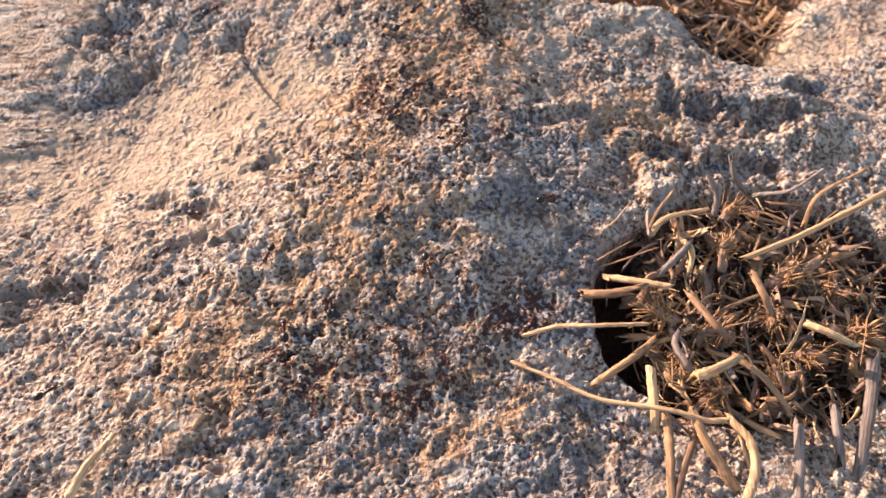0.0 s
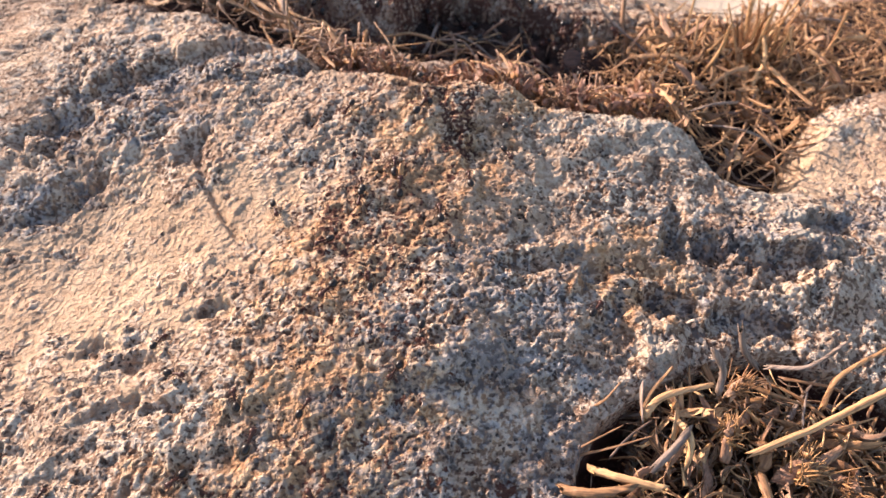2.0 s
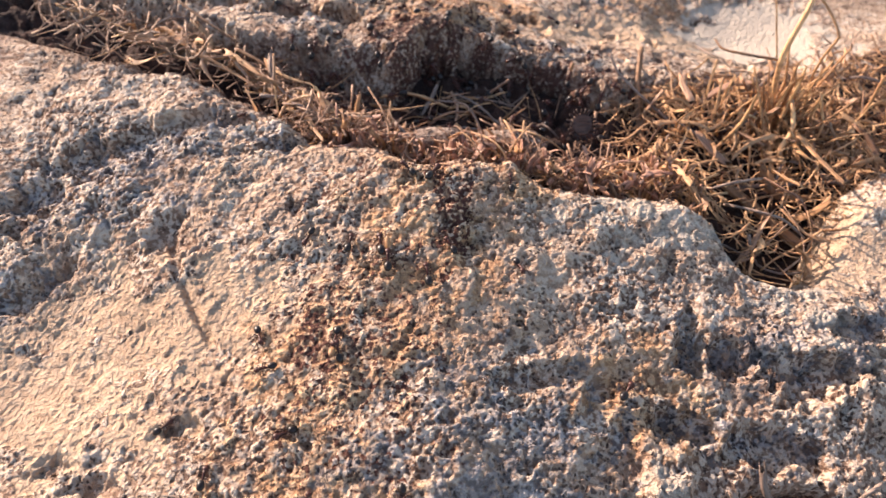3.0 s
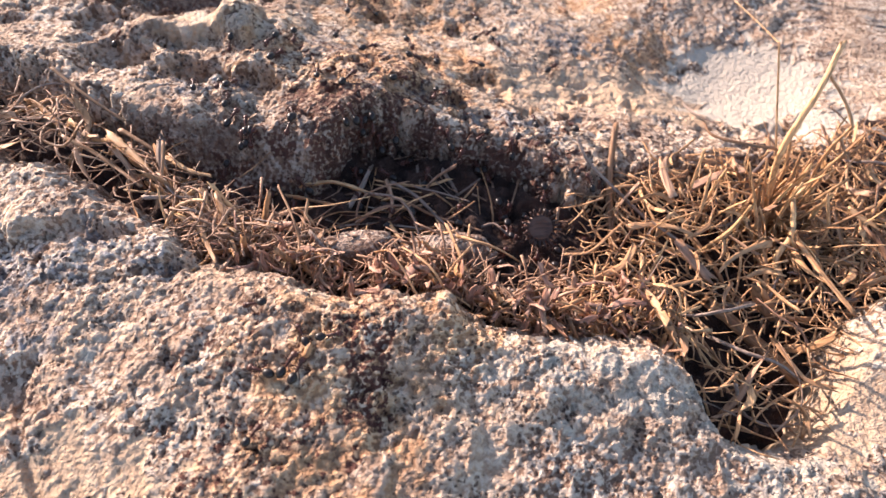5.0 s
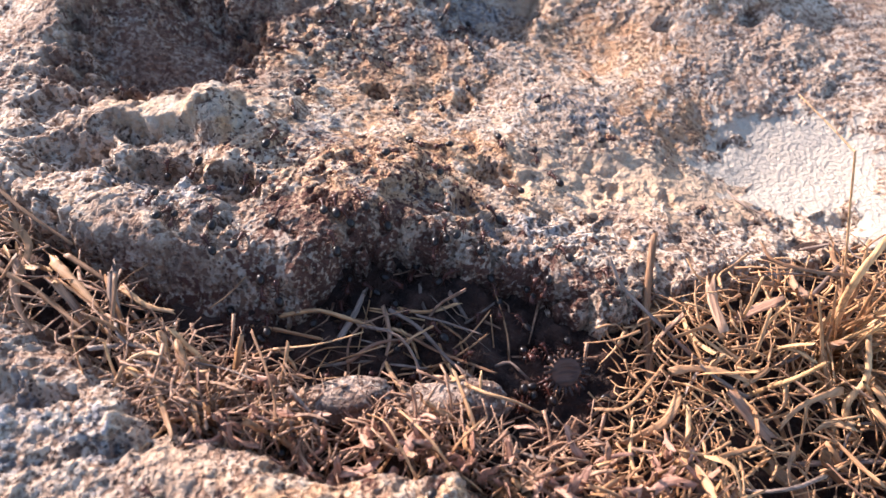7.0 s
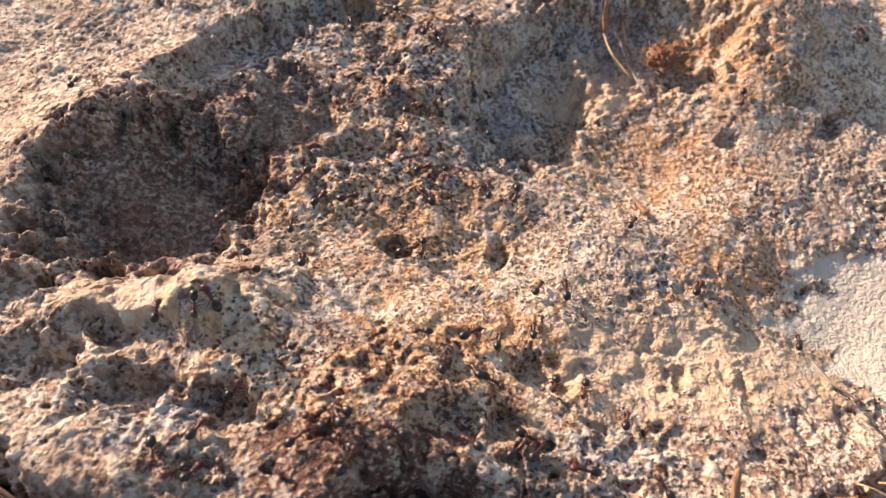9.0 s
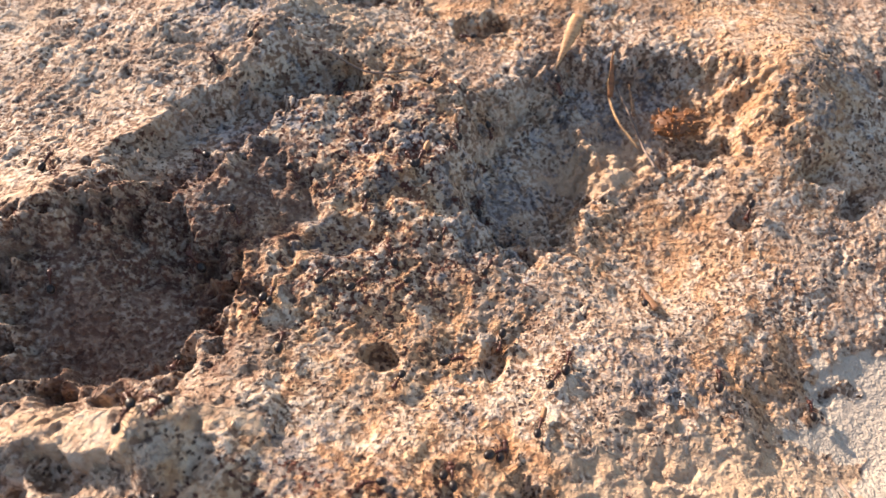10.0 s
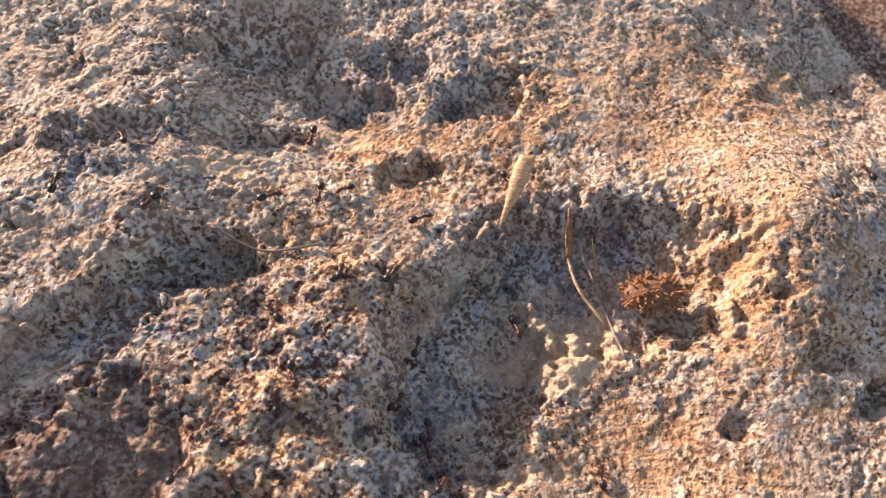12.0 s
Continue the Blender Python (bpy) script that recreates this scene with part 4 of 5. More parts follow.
def chaff():
    """Splinters and shreds between the straw pieces."""
    rng = random.Random(77)
    for mat, count, label in ((DARK_STRAW, 1100, "fine splinters of brown straw between the pieces of the heap"), (GOLD_STRAW, 300, "fine golden straw shreds on the heap")):
        bm = bmesh.new()
        for k in range(count):
            a, r = rng.uniform(0, 2 * math.pi), math.sqrt(rng.random()) * 0.95
            x, y = 0.148 + 0.072 * r * math.cos(a), -0.131 + 0.064 * r * math.sin(a)
            if x < 0.092 and y < -0.09:
                continue
            z = float(near_lie(np.array(x), np.array(y))) - 0.018 + 0.024 * rng.random() + 0.006 * (1 - r)
            turn, length = rng.uniform(0, 2 * math.pi), rng.uniform(0.004, 0.016)
            d = Vector((math.cos(turn), math.sin(turn), rng.gauss(0, 0.35))) * length
            c = Vector((x, y, z))
            bow = Vector((-d.y, d.x, rng.uniform(-0.3, 0.6) * length)) * rng.uniform(-0.25, 0.25)
            tube(bm, [c - d / 2, c + bow, c + d / 2], rng.uniform(0.0003, 0.0010), 0.0002, 4, rng.choice((0.25, 0.6)), 5, rng)
        tagged(part("straw_chaff", bm, mat), label, "straw", kind="stuff")


chaff()


def husks():
    """Torn leaf sheaths and husks, flat and twisted, on top of the heap."""
    rng = random.Random(31)
    kinds = []
    for k in range(14):
        bm = bmesh.new()
        length = rng.uniform(0.011, 0.030)
        pts = [Vector((length * (n / 3 - 0.5), rng.gauss(0, 0.0022), rng.gauss(0, 0.0025))) for n in range(4)]
        tube(bm, pts, rng.uniform(0.0017, 0.0036), rng.uniform(0.0006, 0.0022), 8, 0.16, 12, rng, 6.0, rng.uniform(-3.5, 3.5))
        me = bpy.data.meshes.new("straw_husk")
        bm.to_mesh(me)
        bm.free()
        me.polygons.foreach_set("use_smooth", np.ones(len(me.polygons), bool))
        me.materials.append(rng.choice((GOLD_STRAW, STRAW, BROWN_STRAW)))
        kinds.append(me)
    for k in range(120):
        a, r = rng.uniform(0, 2 * math.pi), math.sqrt(rng.random()) * 0.9
        x, y = 0.150 + 0.066 * r * math.cos(a), -0.130 + 0.060 * r * math.sin(a)
        z = float(near_lie(np.array(x), np.array(y))) + 0.0035 + 0.006 * (1 - r) - 0.008 * rng.random()
        ob = new("straw_husk", rng.choice(kinds))
        ob.matrix_world = pose(x, y, z, rng.uniform(0, 360), rng.gauss(0, 30), rng.uniform(0, 360))
        tagged(ob, "torn curled straw husk on the heap in the pocket", "straw", "torn husks on the straw heap")


husks()


def frayed_husk(x, y, size, turn, seed):
    """A torn brown seed husk: a curled sheath and a burst of fibres."""
    rng = random.Random(seed)
    husk = tagged(new("frayed_husk"), "frayed orange-brown seed husk bursting into fibres on the heap", "straw husk", "frayed husks on the straw heap")
    husk.matrix_world = pose(x, y, float(near_lie(np.array(x), np.array(y))) + 0.008, rng.gauss(0, 12), rng.gauss(-12, 12), turn)
    bm = bmesh.new()
    tube(bm, [Vector((-0.6, 0, -0.1)) * size, Vector((-0.1, 0.05, 0.08)) * size, Vector((0.3, 0, 0.1)) * size], 0.22 * size, 0.30 * size, 9, 0.45, 12, rng, 2.5, 1.2)
    part("sheath", bm, BROWN_STRAW, husk)
    bm = bmesh.new()
    for k in range(70):
        start = Vector((rng.uniform(-0.35, 0.35), rng.gauss(0, 0.18), rng.uniform(-0.05, 0.2))) * size
        way = Vector((rng.gauss(0.35, 0.35), rng.gauss(0, 0.32), rng.gauss(0.10, 0.22))) * size
        tube(bm, [start, start + 0.5 * way + Vector((0, 0, rng.uniform(0, 0.12) * size)), start + way], rng.uniform(0.0003, 0.0007), 0.00015, 4, rng.choice((0.3, 0.7)), 5)
    part("fibre_tuft", bm, HUSK_FIBRE, husk, "loose orange-brown fibre tuft")


HUSK_FIBRE = straw_material("husk_fibre", (0.56, 0.30, 0.12), (0.20, 0.085, 0.035))
for _k, (_x, _y, _size, _turn) in enumerate([(0.160, -0.112, 0.015, 20), (0.178, -0.118, 0.013, -60), (0.119, -0.140, 0.014, 30), (0.118, -0.165, 0.013, 200), (0.098, -0.132, 0.013, 160), (0.162, -0.150, 0.013, -20),
                                             (0.132, -0.100, 0.012, 80), (0.146, -0.160, 0.012, 120), (0.185, -0.140, 0.012, 0), (0.150, -0.130, 0.014, -120), (0.106, -0.152, 0.012, 250), (0.138, -0.080, 0.010, 40)]):
    frayed_husk(_x, _y, _size, _turn, 60 + _k)


def litter_top(x, y):
    """The height of the top of the dry litter in the crevice."""
    rim = float(np.interp(x, RIM_X, RIM_Y))
    soil = float(np.interp(x, SOIL_X, SOIL_Z))
    return soil + 0.013 + 0.017 * float(step01(x, 0.11, 0.17)) + 0.016 * math.exp(-((y - rim - 0.014) / 0.018) ** 2) * (1 if x < 0.15 else 0.4)


def litter_place(rng):
    """A random place in the litter: thick along the near rim and to the right, thin in the recess."""
    while True:
        x = rng.uniform(-0.22, 0.32)
        low, high = float(np.interp(x, RIM_X, RIM_Y)), float(np.interp(x, FAR_X, FAR_Y))
        y = rng.uniform(low + 0.001, high + 0.002)
        recess = -0.06 < x < 0.10 and y > low + 0.042
        if (x < -0.07 and (y > low + 0.034 or rng.random() < 0.82)) or (0.145 < x < 0.215 and y < 0.1 and rng.random() < 0.35):
            continue
        if not recess or rng.random() < 0.2:
            return x, y, recess


def litter():
    rng = random.Random(21)
    kinds = [piece_mesh("grass_strand", rng.uniform(0.014, 0.042), rng.uniform(0.0004, 0.0011), rng.choice((0.02, 0.05, 0.12, 0.3)), rng.choice((0.3, 0.5, 0.9)), rng.choice((STRAW, GOLD_STRAW, BROWN_STRAW, GREY_STRAW)), rng, 5)
             for _ in range(30)]
    for k in range(295):
        x, y, recess = litter_place(rng)
        z = litter_top(x, y) - 0.010 * rng.random() - (0.011 if recess else 0)
        ob = new("grass_strand", rng.choice(kinds))
        ob.matrix_world = pose(x, y, z, rng.uniform(0, 360), rng.gauss(0, 22), rng.uniform(0, 360))
        tagged(ob, "curled dry grass blade in the litter of the crevice", "dry grass", "dry grass litter in the crevice")
    # a loose tangle of strands on the recess floor
    for k in range(46):
        x, y = rng.gauss(0.015, 0.026), rng.gauss(0.138, 0.014)
        if not float(np.interp(x, RIM_X, RIM_Y)) + 0.03 < y < float(np.interp(x, FAR_X, FAR_Y)) - 0.004:
            continue
        ob = new("grass_strand", rng.choice(kinds))
        ob.matrix_world = pose(x, y, float(top_height(x, y)[0]) + 0.0015 + 0.004 * rng.random(), rng.uniform(0, 360), rng.gauss(0, 8), rng.gauss(0, 40))
        tagged(ob, "pale dry grass strand on the floor of the recess", "dry grass", "dry grass litter in the crevice")
    # short curled stubs of a dead cushion plant along the near rim
    stubs = [piece_mesh("dry_stub", rng.uniform(0.009, 0.017), rng.uniform(0.0005, 0.0012), rng.choice((0.08, 0.16, 0.3)), rng.choice((0.25, 0.45, 0.8)), rng.choice((PINK_STRAW, BROWN_STRAW, STRAW)), rng, 6) for _ in range(16)]
    stubs += [piece_mesh("dry_stub", rng.uniform(0.008, 0.013), rng.uniform(0.0013, 0.0021), rng.choice((0.1, 0.2, 0.35)), 0.16, rng.choice((PINK_STRAW, PINK_STRAW, STRAW)), rng, 8) for _ in range(14)]
    made = 0
    while made < 290:
        x = rng.uniform(-0.05, 0.14)
        y = float(np.interp(x, RIM_X, RIM_Y)) + abs(rng.gauss(0.004, 0.016))
        if y > float(np.interp(x, RIM_X, RIM_Y)) + 0.045:
            continue
        ob = new("dry_stub", rng.choice(stubs))
        ob.matrix_world = pose(x, y, litter_top(x, y) - 0.004 * rng.random() + 0.001, rng.uniform(0, 360), rng.gauss(-50, 28), rng.uniform(0, 360))
        tagged(ob, "short curled brown stub of a dead cushion plant", "dead plant", "dead cushion plant along the rim")
        made += 1
    # the finer litter below, browner along the rim and golden towards the open end
    for mat, low, high, label in ((BROWN_STRAW, -0.3, 0.1, "fine dry brown grass litter in the crevice"), (GOLD_STRAW, 0.1, 0.4, "fine dry golden grass litter at the crevice's open end")):
        bm = bmesh.new()
        for k in range(2600 if mat == BROWN_STRAW else 1900):
            x, y, recess = litter_place(rng)
            if not low <= x < high:
                continue
            z = litter_top(x, y) - 0.013 * rng.random() - (0.011 if recess else 0)
            a, length = rng.uniform(0, 2 * math.pi), rng.uniform(0.006, 0.026)
            d = Vector((math.cos(a), math.sin(a), rng.gauss(0, 0.35))) * length
            c = Vector((x, y, z))
            bow = Vector((-d.y, d.x, rng.uniform(-0.3, 0.6) * length)) * rng.uniform(-0.3, 0.3)
            tube(bm, [c - d / 2, c + bow, c + d / 2], rng.uniform(0.0003, 0.0008), 0.0002, 4, rng.choice((0.4, 0.8)), 5)
        tagged(part("litter", bm, mat), label, "litter", kind="stuff")
    # torn flat leaves and sheaths: pale ones among the stalks at the open end, long ones along the closed end
    leaves = [piece_mesh("dry_leaf", rng.uniform(0.014, 0.030), rng.uniform(0.0010, 0.0021), rng.choice((0.05, 0.12, 0.25)), 0.18, rng.choice((GOLD_STRAW, BROWN_STRAW, STRAW)), rng, 8) for _ in range(12)]
    for k in range(95):
        x = rng.uniform(0.115, 0.26) if k < 65 else rng.uniform(-0.17, -0.05)
        low, high = float(np.interp(x, RIM_X, RIM_Y)), float(np.interp(x, FAR_X, FAR_Y))
        y = rng.uniform(low + 0.004, high) if k < 65 else low + rng.uniform(0.004, 0.03)
        z = (litter_top(x, y) if k < 65 else max(litter_top(x, y) - 0.006, float(top_height(x, y)[0]))) + rng.uniform(-0.004, 0.003)
        ob = new("dry_leaf", rng.choice(leaves))
        ob.matrix_world = pose(x, y, z, rng.uniform(0, 360), rng.gauss(-12, 25), rng.uniform(0, 360) if k < 65 else rng.gauss(-35, 22))
        tagged(ob, "flat torn golden leaf in the litter of the crevice" if k < 65 else "long pale torn leaf lying along the rock rim", "dry leaf", "torn leaves in the crevice")
    # dry tufts standing at the open end
    for k in range(85):
        x, y = (rng.gauss(0.203, 0.009), rng.gauss(0.158, 0.010)) if k % 4 else (rng.gauss(0.19, 0.03), rng.gauss(0.15, 0.03))
        low, high = float(np.interp(x, RIM_X, RIM_Y)), float(np.interp(x, FAR_X, FAR_Y))
        if not low + 0.01 < y < high:
            continue
        foot = Vector((x, y, float(np.interp(x, SOIL_X, SOIL_Z)) + 0.004))
        tip = foot + Vector((rng.gauss(0, 0.009), rng.gauss(0, 0.009), rng.uniform(0.022, 0.058)))
        bend = (foot + tip) / 2 + Vector((rng.gauss(0, 0.003), rng.gauss(0, 0.003), 0.002))
        ob = stem("grass_stalk", [foot, bend, tip], rng.uniform(0.0007, 0.0014), rng.uniform(0.0003, 0.0009), rng.choice((GOLD_STRAW, GOLD_STRAW, STRAW)), "short upright golden grass stalk in the crevice", rng.choice((0.4, 0.8)))
        tagged(ob, group="upright grass stalks in the crevice")


litter()


# ---- seeds, burrs and stones ----
def stone(name, x, y, z, radii, mat, label, seed):
    bm = bmesh.new()
    bmesh.ops.create_icosphere(bm, subdivisions=4, radius=1)
    for v in bm.verts:
        n = noise.fractal(v.co * 1.3 + Vector((seed, 0, 0)), 1.0, 2.0, 4)
        v.co *= 1 + 0.28 * n
        v.co = Vector((v.co.x * radii[0], v.co.y * radii[1], v.co.z * radii[2]))
    ob = part(name, bm, mat)
    ob.location = (x, y, z)
    ob.rotation_euler = (0, 0, seed)
    return tagged(ob, label, "stone")


DUSTY = rock_material("dusty_stone", (0.36, 0.27, 0.21), (0.26, 0.18, 0.135))
stone("stone", 0.002, 0.116, 0.013, (0.022, 0.008, 0.006), DUSTY, "small pale dusty stone lying in the litter", 0.2)
stone("stone", 0.044, 0.119, 0.011, (0.022, 0.008, 0.006), DUSTY, "small pale dusty stone lying in the litter", 0.1)


def burr(x, y, z, length, width, height, label, seed, turn, spikes, reach, core):
    """A dry spiny seed head."""
    rng = random.Random(seed)
    head = tagged(new("burr"), label, "seed head")
    head.matrix_world = pose(x, y, z, 0, 0, turn)
    bm = bmesh.new()
    ball(bm, (0, 0, 0), (length, width, height), None, 14, 10)
    for v in bm.verts:
        v.co *= 1 + 0.12 * noise.noise(v.co * 600)
    part("core", bm, core, head)
    for k in range(150):
        a, c = rng.uniform(0, 2 * math.pi), rng.uniform(-0.25, 1)
        s = math.sqrt(1 - c * c)
        n = Vector((s * math.cos(a), s * math.sin(a), c))
        p = Vector((n.x * length, n.y * width, n.z * height))
        bm = bmesh.new()
        tip = p + n * rng.uniform(0.6, 1.0) * reach + Vector((rng.gauss(0, 0.0009), rng.gauss(0, 0.0009), rng.gauss(0, 0.0009)))
        tube(bm, [p * 0.9, (p + tip) / 2, tip], 0.00065, 0.0002, 4, 1.0, 4)
        part("spine", bm, spikes, head)
    return head


DARK_HUSK = straw_material("dark_husk", (0.055, 0.026, 0.018), (0.03, 0.014, 0.011))
DARK_SPINES = straw_material("dark_spines", (0.16, 0.08, 0.05), (0.05, 0.025, 0.018))
RUST_CORE = straw_material("rusty_core", (0.20, 0.085, 0.035), (0.11, 0.045, 0.02))
RUST_STRAW = straw_material("rusty_spines", (0.42, 0.185, 0.065), (0.20, 0.075, 0.03))
burr(0.126, 0.441, -0.039, 0.0125, 0.0075, 0.006, "dry orange-brown spiny burr resting in a hollow of the rock", 3, 8, RUST_STRAW, 0.0026, RUST_CORE)


def seed_disc(x, y, z, radius, label):
    """A dead flower head: a shallow cup with a ring of blunt dark teeth, tipped towards the open side."""
    rng = random.Random(8)
    head = tagged(new("dead_flower"), label, "dead flower")
    head.matrix_world = pose(x, y, z, 38, 0, 12)
    bm = bmesh.new()
    rings = []
    for rad, up in ((0.25, -0.05), (0.55, 0.04), (0.80, 0.10), (0.95, 0.02), (0.98, -0.25), (0.7, -0.5)):
        rings.append([bm.verts.new(Vector((math.cos(a), math.sin(a), 0)) * (rad * radius * rng.uniform(0.96, 1.04)) + Vector((0, 0, up * radius))) for a in (2 * math.pi * n / 20 for n in range(20))])
    for a, b in zip(rings, rings[1:]):
        for n in range(20):
            bm.faces.new((a[n], b[n], b[(n + 1) % 20], a[(n + 1) % 20]))
    bm.faces.new(rings[0])
    bm.faces.new(rings[-1][::-1])
    part("cup", bm, DARK_SPINES, head)
    for n in range(21):
        a = 2 * math.pi * (n + 0.3 * rng.random()) / 21
        out = Vector((math.cos(a), math.sin(a), 0))
        bm = bmesh.new()
        tube(bm, [out * radius * 0.9, out * radius * 1.12 + Vector((0, 0, 0.12 * radius)), out * radius * rng.uniform(1.28, 1.4) + Vector((0, 0, rng.uniform(0.15, 0.35) * radius))], 0.0007, 0.0005, 6, 1.0, 5)
        part("tooth", bm, DARK_HUSK, head)


seed_disc(0.084, 0.134, 0.012, 0.0066, "round dark brown seed head with a ring of blunt teeth")


def grain(name, a, b, width, mat, label):
    """A husked seed lying from a to b."""
    a, b = Vector(a), Vector(b)
    bm = bmesh.new()
    pts = [Vector((0, 0, 0)).lerp(b - a, k / 6) for k in range(7)]
    tube(bm, pts, width * 0.8, width * 0.12, 10, 0.6, 14, stem_rng, 0.5)
    for v in bm.verts:
        s = v.co.dot((b - a).normalized()) / (b - a).length
        c = (b - a) * s
        v.co = c + (v.co - c) * (0.45 + 1.1 * math.sin(math.pi * min(max(s * 0.85 + 0.15, 0), 1)) ** 0.8)
    ob = part(name, bm, mat)
    ob.location = a
    return tagged(ob, label, "seed")


def on_rock(x, y, lift=0.0):
    around = [(x + a, y + b) for a in (-0.004, -0.002, 0, 0.002, 0.004) for b in (-0.004, -0.002, 0, 0.002, 0.004)]
    return (x, y, float(np.percentile(top_height(*zip(*around)), 85)) + lift)


def loose_seeds():
    grain("seed_husk", on_rock(0.0720, 0.4955, 0.009), on_rock(0.0605, 0.461, 0.006), 0.0042, GOLD_STRAW, "long golden seed husk lying at the edge of a hollow")
    stem("seed_awn", [on_rock(0.091, 0.474, 0.009), on_rock(0.0905, 0.460, 0.006), on_rock(0.095, 0.443, 0.004), on_rock(0.1065, 0.428, 0.003)], 0.0008, 0.0007, GOLD_STRAW, "thin curved seed awn lying in the hollow")
    stem("seed_awn", [on_rock(0.0945, 0.464, 0.006), on_rock(0.103, 0.444, 0.004), on_rock(0.1085, 0.428, 0.004), on_rock(0.113, 0.412, 0.003)], 0.0008, 0.0007, GREY_STRAW, "thin straight seed awn lying in the hollow")
    grain("seed", on_rock(0.0915, 0.456, 0.006), on_rock(0.0905, 0.476, 0.010), 0.0016, RUST_STRAW, "slender reddish seed on its awn")
    grain("seed", on_rock(0.104, 0.446, 0.005), on_rock(0.1015, 0.466, 0.008), 0.0012, STRAW, "slender pale seed on its awn")
    grain("seed_husk", on_rock(0.108, 0.330, 0.002), on_rock(0.101, 0.345, 0.003), 0.0017, STRAW, "small pale husk lying on the rock")
    stem("twig", [on_rock(0.178, 0.262, 0.001), on_rock(0.183, 0.251, 0.001), on_rock(0.192, 0.243, 0.001)], 0.0007, 0.0005, GREY_STRAW, "thin dark twig lying on the pale rock")
    stem("twig", [on_rock(-0.055, 0.448, 0.001), on_rock(-0.035, 0.441, 0.001), on_rock(-0.012, 0.446, 0.001)], 0.0006, 0.0005, GREY_STRAW, "thin dark twig lying on the rock")


loose_seeds()


# ---- ants ----
def chitin(name, colour, rough):
    m, nodes, links, bsdf = material(name, rough)
    where = nodes.new("ShaderNodeTexCoord").outputs["Object"]
    grain_ = noise_node(nodes, links, 900, 3, where)
    links.new(blend(nodes, links, grain_, colour, tuple(0.5 * c for c in colour)), bsdf.inputs["Base Color"])
    bump(nodes, links, bsdf, grain_, 0.2, 0.0003)
    return m


BLACK_CHITIN, RED_CHITIN = chitin("black_chitin", (0.016, 0.009, 0.007), 0.36), chitin("red_chitin", (0.075, 0.020, 0.011), 0.42)


def build_ant():
    """A harvester ant, 9 mm long, heading along +x, its feet at z = 0."""
    ant = new("ant")
    mm = 0.001
    bm = bmesh.new()
    ball(bm, (3.1 * mm, 0, 1.75 * mm), (1.35 * mm, 1.3 * mm, 1.0 * mm), Matrix.Rotation(radians(25), 4, "Y"), 10, 8)
    for s in (-1, 1):
        tube(bm, [Vector((4.0, 0.5 * s, 1.3)) * mm, Vector((4.5, 0.35 * s, 1.1)) * mm, Vector((4.75, 0.05 * s, 1.0)) * mm], 0.25 * mm, 0.1 * mm, 5, 1, 4)
    part("head", bm, RED_CHITIN, ant)
    bm = bmesh.new()
    tube(bm, [Vector((2.2, 0, 1.85)) * mm, Vector((1.3, 0, 2.05)) * mm, Vector((0.2, 0, 1.8)) * mm, Vector((-0.8, 0, 1.6)) * mm, Vector((-1.5, 0, 1.55)) * mm], 0.75 * mm, 0.32 * mm, 8, 1.05, 12)
    ball(bm, (-1.45 * mm, 0, 1.75 * mm), (0.4 * mm, 0.35 * mm, 0.5 * mm), None, 8, 6)
    part("thorax", bm, RED_CHITIN, ant)
    bm = bmesh.new()
    ball(bm, (-3.35 * mm, 0, 1.75 * mm), (2.05 * mm, 1.55 * mm, 1.4 * mm), Matrix.Rotation(radians(-8), 4, "Y"), 12, 9)
    part("gaster", bm, BLACK_CHITIN, ant)
    for s in (-1, 1):
        for hip, knee, foot in (((1.3, 0.5), (1.8, 1.6), (2.8, 2.6)), ((0.5, 0.5), (0.6, 1.8), (0.4, 2.9)), ((-0.3, 0.5), (-1.2, 1.7), (-2.6, 2.8))):
            bm = bmesh.new()
            tube(bm, [Vector((hip[0], hip[1] * s, 1.5)) * mm, Vector((knee[0], knee[1] * s, 2.5)) * mm, Vector(((knee[0] + foot[0]) / 2, (knee[1] + foot[1]) / 2 * s, 1.1)) * mm, Vector((foot[0], foot[1] * s, 0)) * mm],
                 0.2 * mm, 0.09 * mm, 5, 1, 8)
            part("leg", bm, RED_CHITIN, ant)
        bm = bmesh.new()
        tube(bm, [Vector((3.7, 0.5 * s, 2.1)) * mm, Vector((4.4, 1.5 * s, 2.5)) * mm, Vector((5.4, 1.7 * s, 1.6)) * mm], 0.15 * mm, 0.13 * mm, 5, 1, 6)
        part("antenna", bm, RED_CHITIN, ant)
    return tagged(ant, "glossy black and dark red harvester ant walking on the rock", "ant", "ants on the trail")


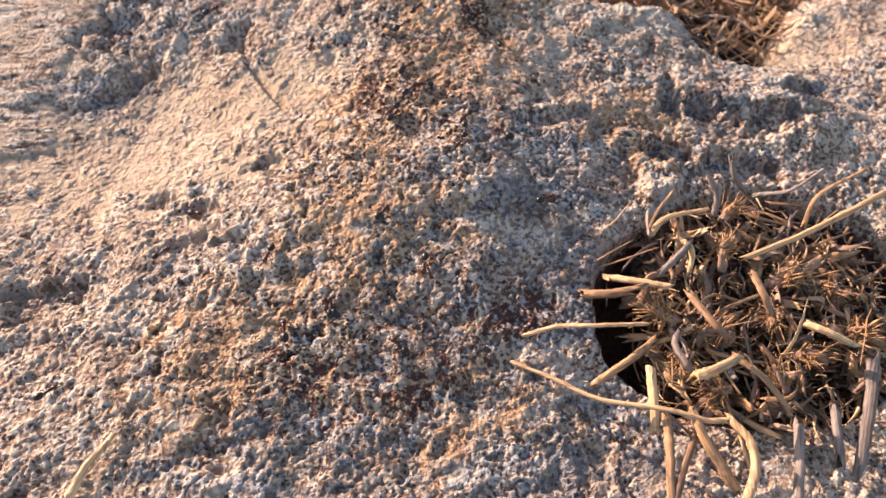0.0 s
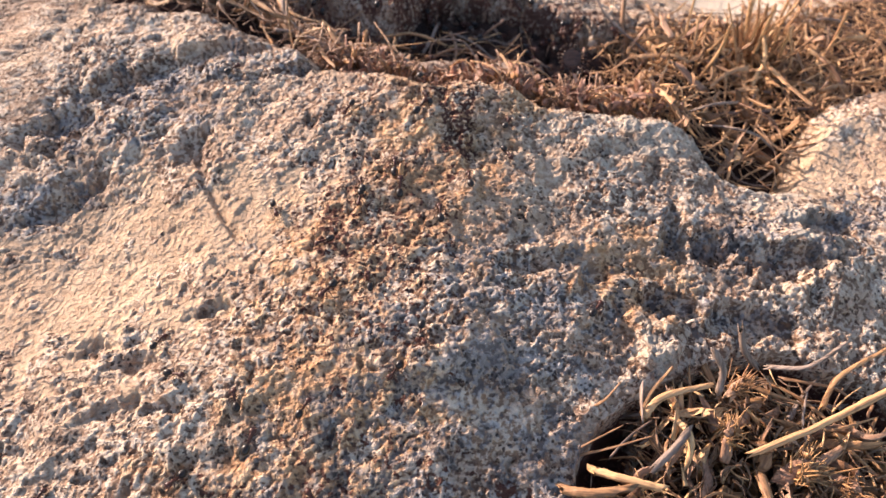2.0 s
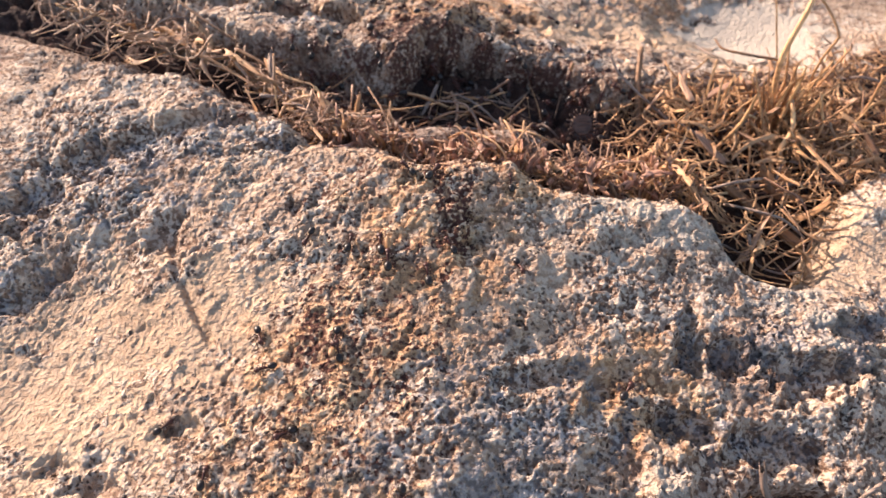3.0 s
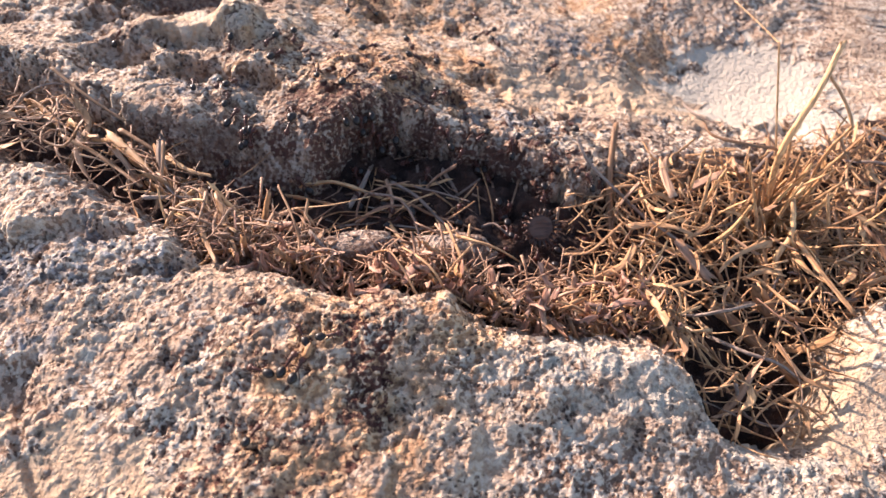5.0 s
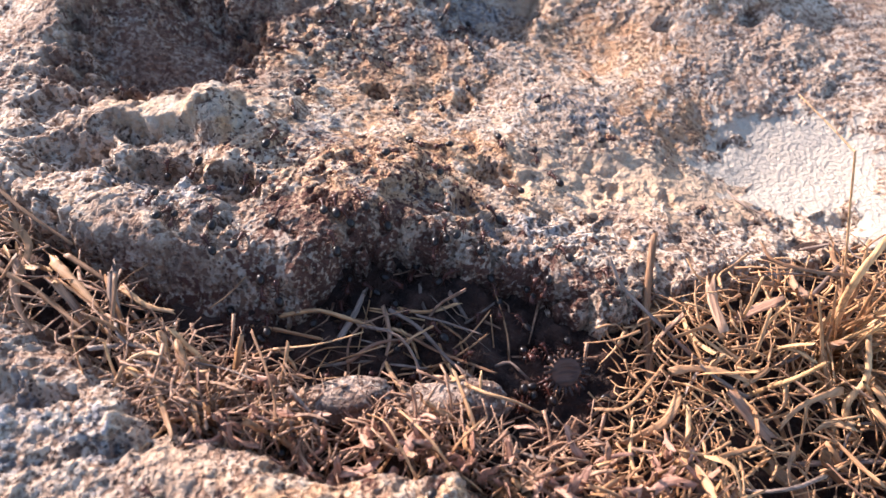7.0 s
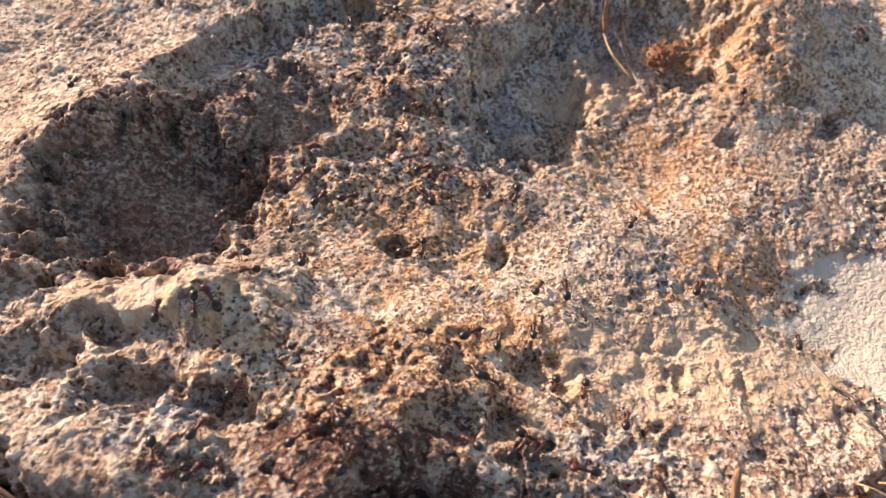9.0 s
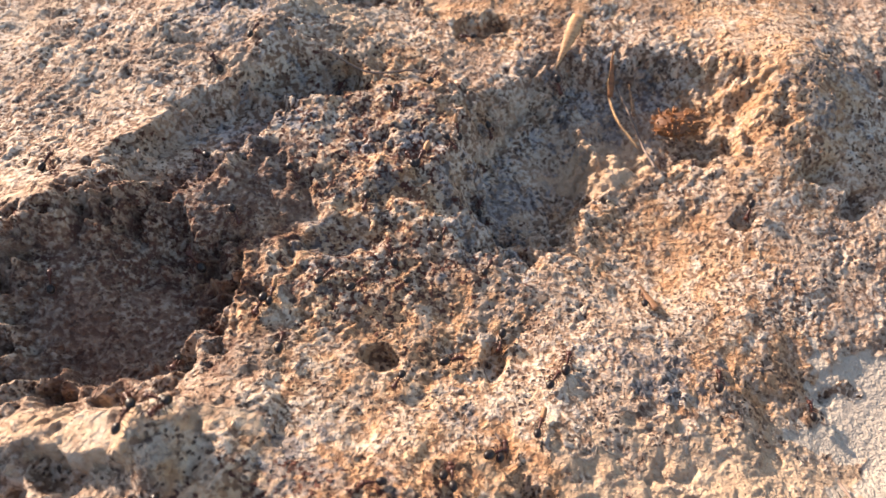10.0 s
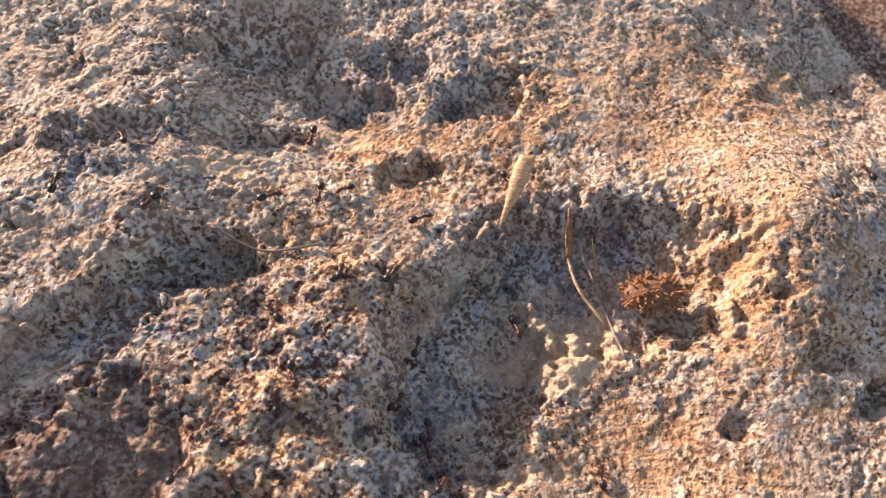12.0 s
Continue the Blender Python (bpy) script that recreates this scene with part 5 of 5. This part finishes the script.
# where ants stand at a moment: seconds, places
TRAILS = [
    (1.5, [(-0.033, -0.022), (-0.023, -0.004), (-0.012, 0.012), (-0.009, 0.000), (-0.017, -0.057), (-0.045, -0.107), (-0.065, -0.106), (-0.063, -0.120), (-0.084, -0.124), (-0.001, -0.077), (0.025, 0.002), (0.004, 0.052), (-0.004, 0.065), (-0.030, 0.061), (0.039, 0.035), (-0.033, -0.046), (-0.029, -0.137), (-0.011, -0.144), (-0.143, -0.146), (0.006, -0.063), (0.012, -0.019)]),
    (2.5, [(-0.063, -0.011), (-0.027, -0.010), (0.010, -0.084), (-0.090, -0.088), (0.043, 0.057), (0.086, -0.039), (0.003, 0.058), (-0.101, -0.061)]),
    (7.0, [(-0.068, 0.267), (-0.040, 0.263), (-0.040, 0.278), (0.025, 0.283), (0.029, 0.246), (0.041, 0.247), (0.017, 0.236), (0.026, 0.221), (0.056, 0.256), (0.073, 0.252), (0.053, 0.204), (0.004, 0.270), (-0.053, 0.205), (-0.072, 0.208), (-0.084, 0.186), (-0.077, 0.178), (-0.044, 0.201), (0.022, 0.178), (0.031, 0.181), (-0.027, 0.327), (0.037, 0.337), (0.008, 0.223), (0.073, 0.171)]),
    (9.5, [(-0.098, 0.377), (-0.160, 0.351), (-0.064, 0.378), (-0.003, 0.378), (0.004, 0.406), (0.015, 0.398), (0.006, 0.342), (0.030, 0.333), (0.041, 0.316), (0.001, 0.329), (-0.056, 0.310), (-0.040, 0.313), (-0.027, 0.314), (-0.054, 0.297), (-0.082, 0.280), (-0.082, 0.238), (-0.068, 0.254), (0.019, 0.234), (0.053, 0.257), (0.039, 0.248), (0.174, 0.282), (0.002, 0.283), (-0.045, 0.276), (-0.136, 0.294), (-0.050, 0.428), (-0.005, 0.430), (0.129, 0.292)]),
    (11.5, [(-0.117, 0.451), (-0.077, 0.460), (-0.016, 0.479), (-0.002, 0.477), (-0.005, 0.426), (0.066, 0.431), (-0.015, 0.396), (-0.106, 0.340), (-0.070, 0.329), (0.103, 0.358), (0.154, 0.361), (0.226, 0.562), (0.059, 0.497), (-0.025, 0.512), (0.228, 0.496), (-0.024, 0.336), (0.033, 0.388), (-0.092, 0.474), (0.075, 0.326)]),
]
ANT_ROWS = np.linspace(0, 12, 25)
ants = []


def place_ants():
    """Each ant's whole way: along a wavering line through the place where it stands at its moment."""
    rng = np.random.default_rng(5)
    starts = [(t, x, y, 1.0) for t, places in TRAILS for x, y in places]
    for k in range(64):     # the crowd in the dark recess
        starts.append((6.0, rng.uniform(-0.075, 0.105), rng.uniform(0.118, 0.188), 0.35))
    n = len(starts)
    t0, x0, y0, pace = (np.array(v) for v in zip(*starts))
    towards = np.where(rng.random(n) < 0.5, math.pi / 2, -math.pi / 2) + rng.normal(0, 0.5, n)
    speed = rng.uniform(0.010, 0.024, n) * pace
    sway, rate, shift = rng.uniform(0.3, 0.8, n), rng.uniform(0.5, 1.1, n), rng.uniform(0, 6.28, n)
    fine = np.linspace(0, 12, 97)
    heading = towards[:, None] + sway[:, None] * (np.sin(rate[:, None] * fine + shift[:, None]) - np.sin(rate * t0 + shift)[:, None])
    x = np.cumsum(np.cos(heading) * speed[:, None] * 0.125, 1)
    y = np.cumsum(np.sin(heading) * speed[:, None] * 0.125, 1)
    at = np.rint(t0 * 8).astype(int)
    x, y = x - x[np.arange(n), at][:, None] + x0[:, None], y - y[np.arange(n), at][:, None] + y0[:, None]
    pick = np.rint(ANT_ROWS * 8).astype(int)
    x, y, heading = x[:, pick], y[:, pick], heading[:, pick]
    c, s, e = np.cos(heading), np.sin(heading), 0.003
    z = np.max([top_height((x + a).ravel(), (y + b).ravel()).reshape(x.shape) for a, b in ((0, 0), (0.002, 0), (-0.002, 0), (0, 0.002), (0, -0.002), (0.003, 0.003), (-0.003, 0.003), (0.003, -0.003), (-0.003, -0.003))], 0)
    fore = top_height((x + c * e).ravel(), (y + s * e).ravel()).reshape(x.shape) - top_height((x - c * e).ravel(), (y - s * e).ravel()).reshape(x.shape)
    left = top_height((x - s * e).ravel(), (y + c * e).ravel()).reshape(x.shape) - top_height((x + s * e).ravel(), (y - c * e).ravel()).reshape(x.shape)
    pitch, lean = np.degrees(np.arctan(np.clip(fore / (2 * e), -0.8, 0.8))), np.degrees(np.arctan(np.clip(left / (2 * e), -0.7, 0.7)))
    size = rng.uniform(0.95, 1.2, n)
    first = build_ant()
    for k in range(n):
        ob = first if k == 0 else copy_thing(first, Matrix())
        ob.scale = (size[k],) * 3
        ants.append((ob, [(float(t), pose(x[k, j], y[k, j], z[k, j], lean[k, j], -pitch[k, j], math.degrees(heading[k, j]))) for j, t in enumerate(ANT_ROWS)]))
        ob.matrix_basis = ants[-1][1][0][1] @ Matrix.Diagonal((*ob.scale, 1))
        if k in (3, 22, 48, 57, 65, 70):      # a few carry a husked seed in their jaws
            bm = bmesh.new()
            ball(bm, (0.0065, 0, 0.0016), (0.0030, 0.0012, 0.0011), Matrix.Rotation(radians(-18), 4, "Y"), 10, 8)
            part("carried_seed", bm, STRAW, ob, "pale seed held in the jaws")


place_ants()


HIPS = (1.3, 0.5, -0.3)


def gait(ant, beat):
    """The legs of one ant swing in turn, three and three."""
    legs = [o for o in ant.children if o.name.startswith("leg")]
    for k, leg in enumerate(legs):
        hip = Matrix.Translation((HIPS[k % 3] * 0.001, (-0.0005, 0.0005)[k // 3], 0))
        rows = []
        for j in range(61):
            swing = 13 if (j + k + k // 3 + beat) % 2 else -13
            rows.append((j * 0.2, hip @ pose(0, 0, 0, 0, 0, swing) @ hip.inverted()))
        walk(leg, rows)


def motions():
    for ob, rows in ants:
        walk(ob, rows)
    for k in (*range(0, 8), *range(29, 41), *range(52, 72)):
        gait(ants[k][0], k % 2)


motions()
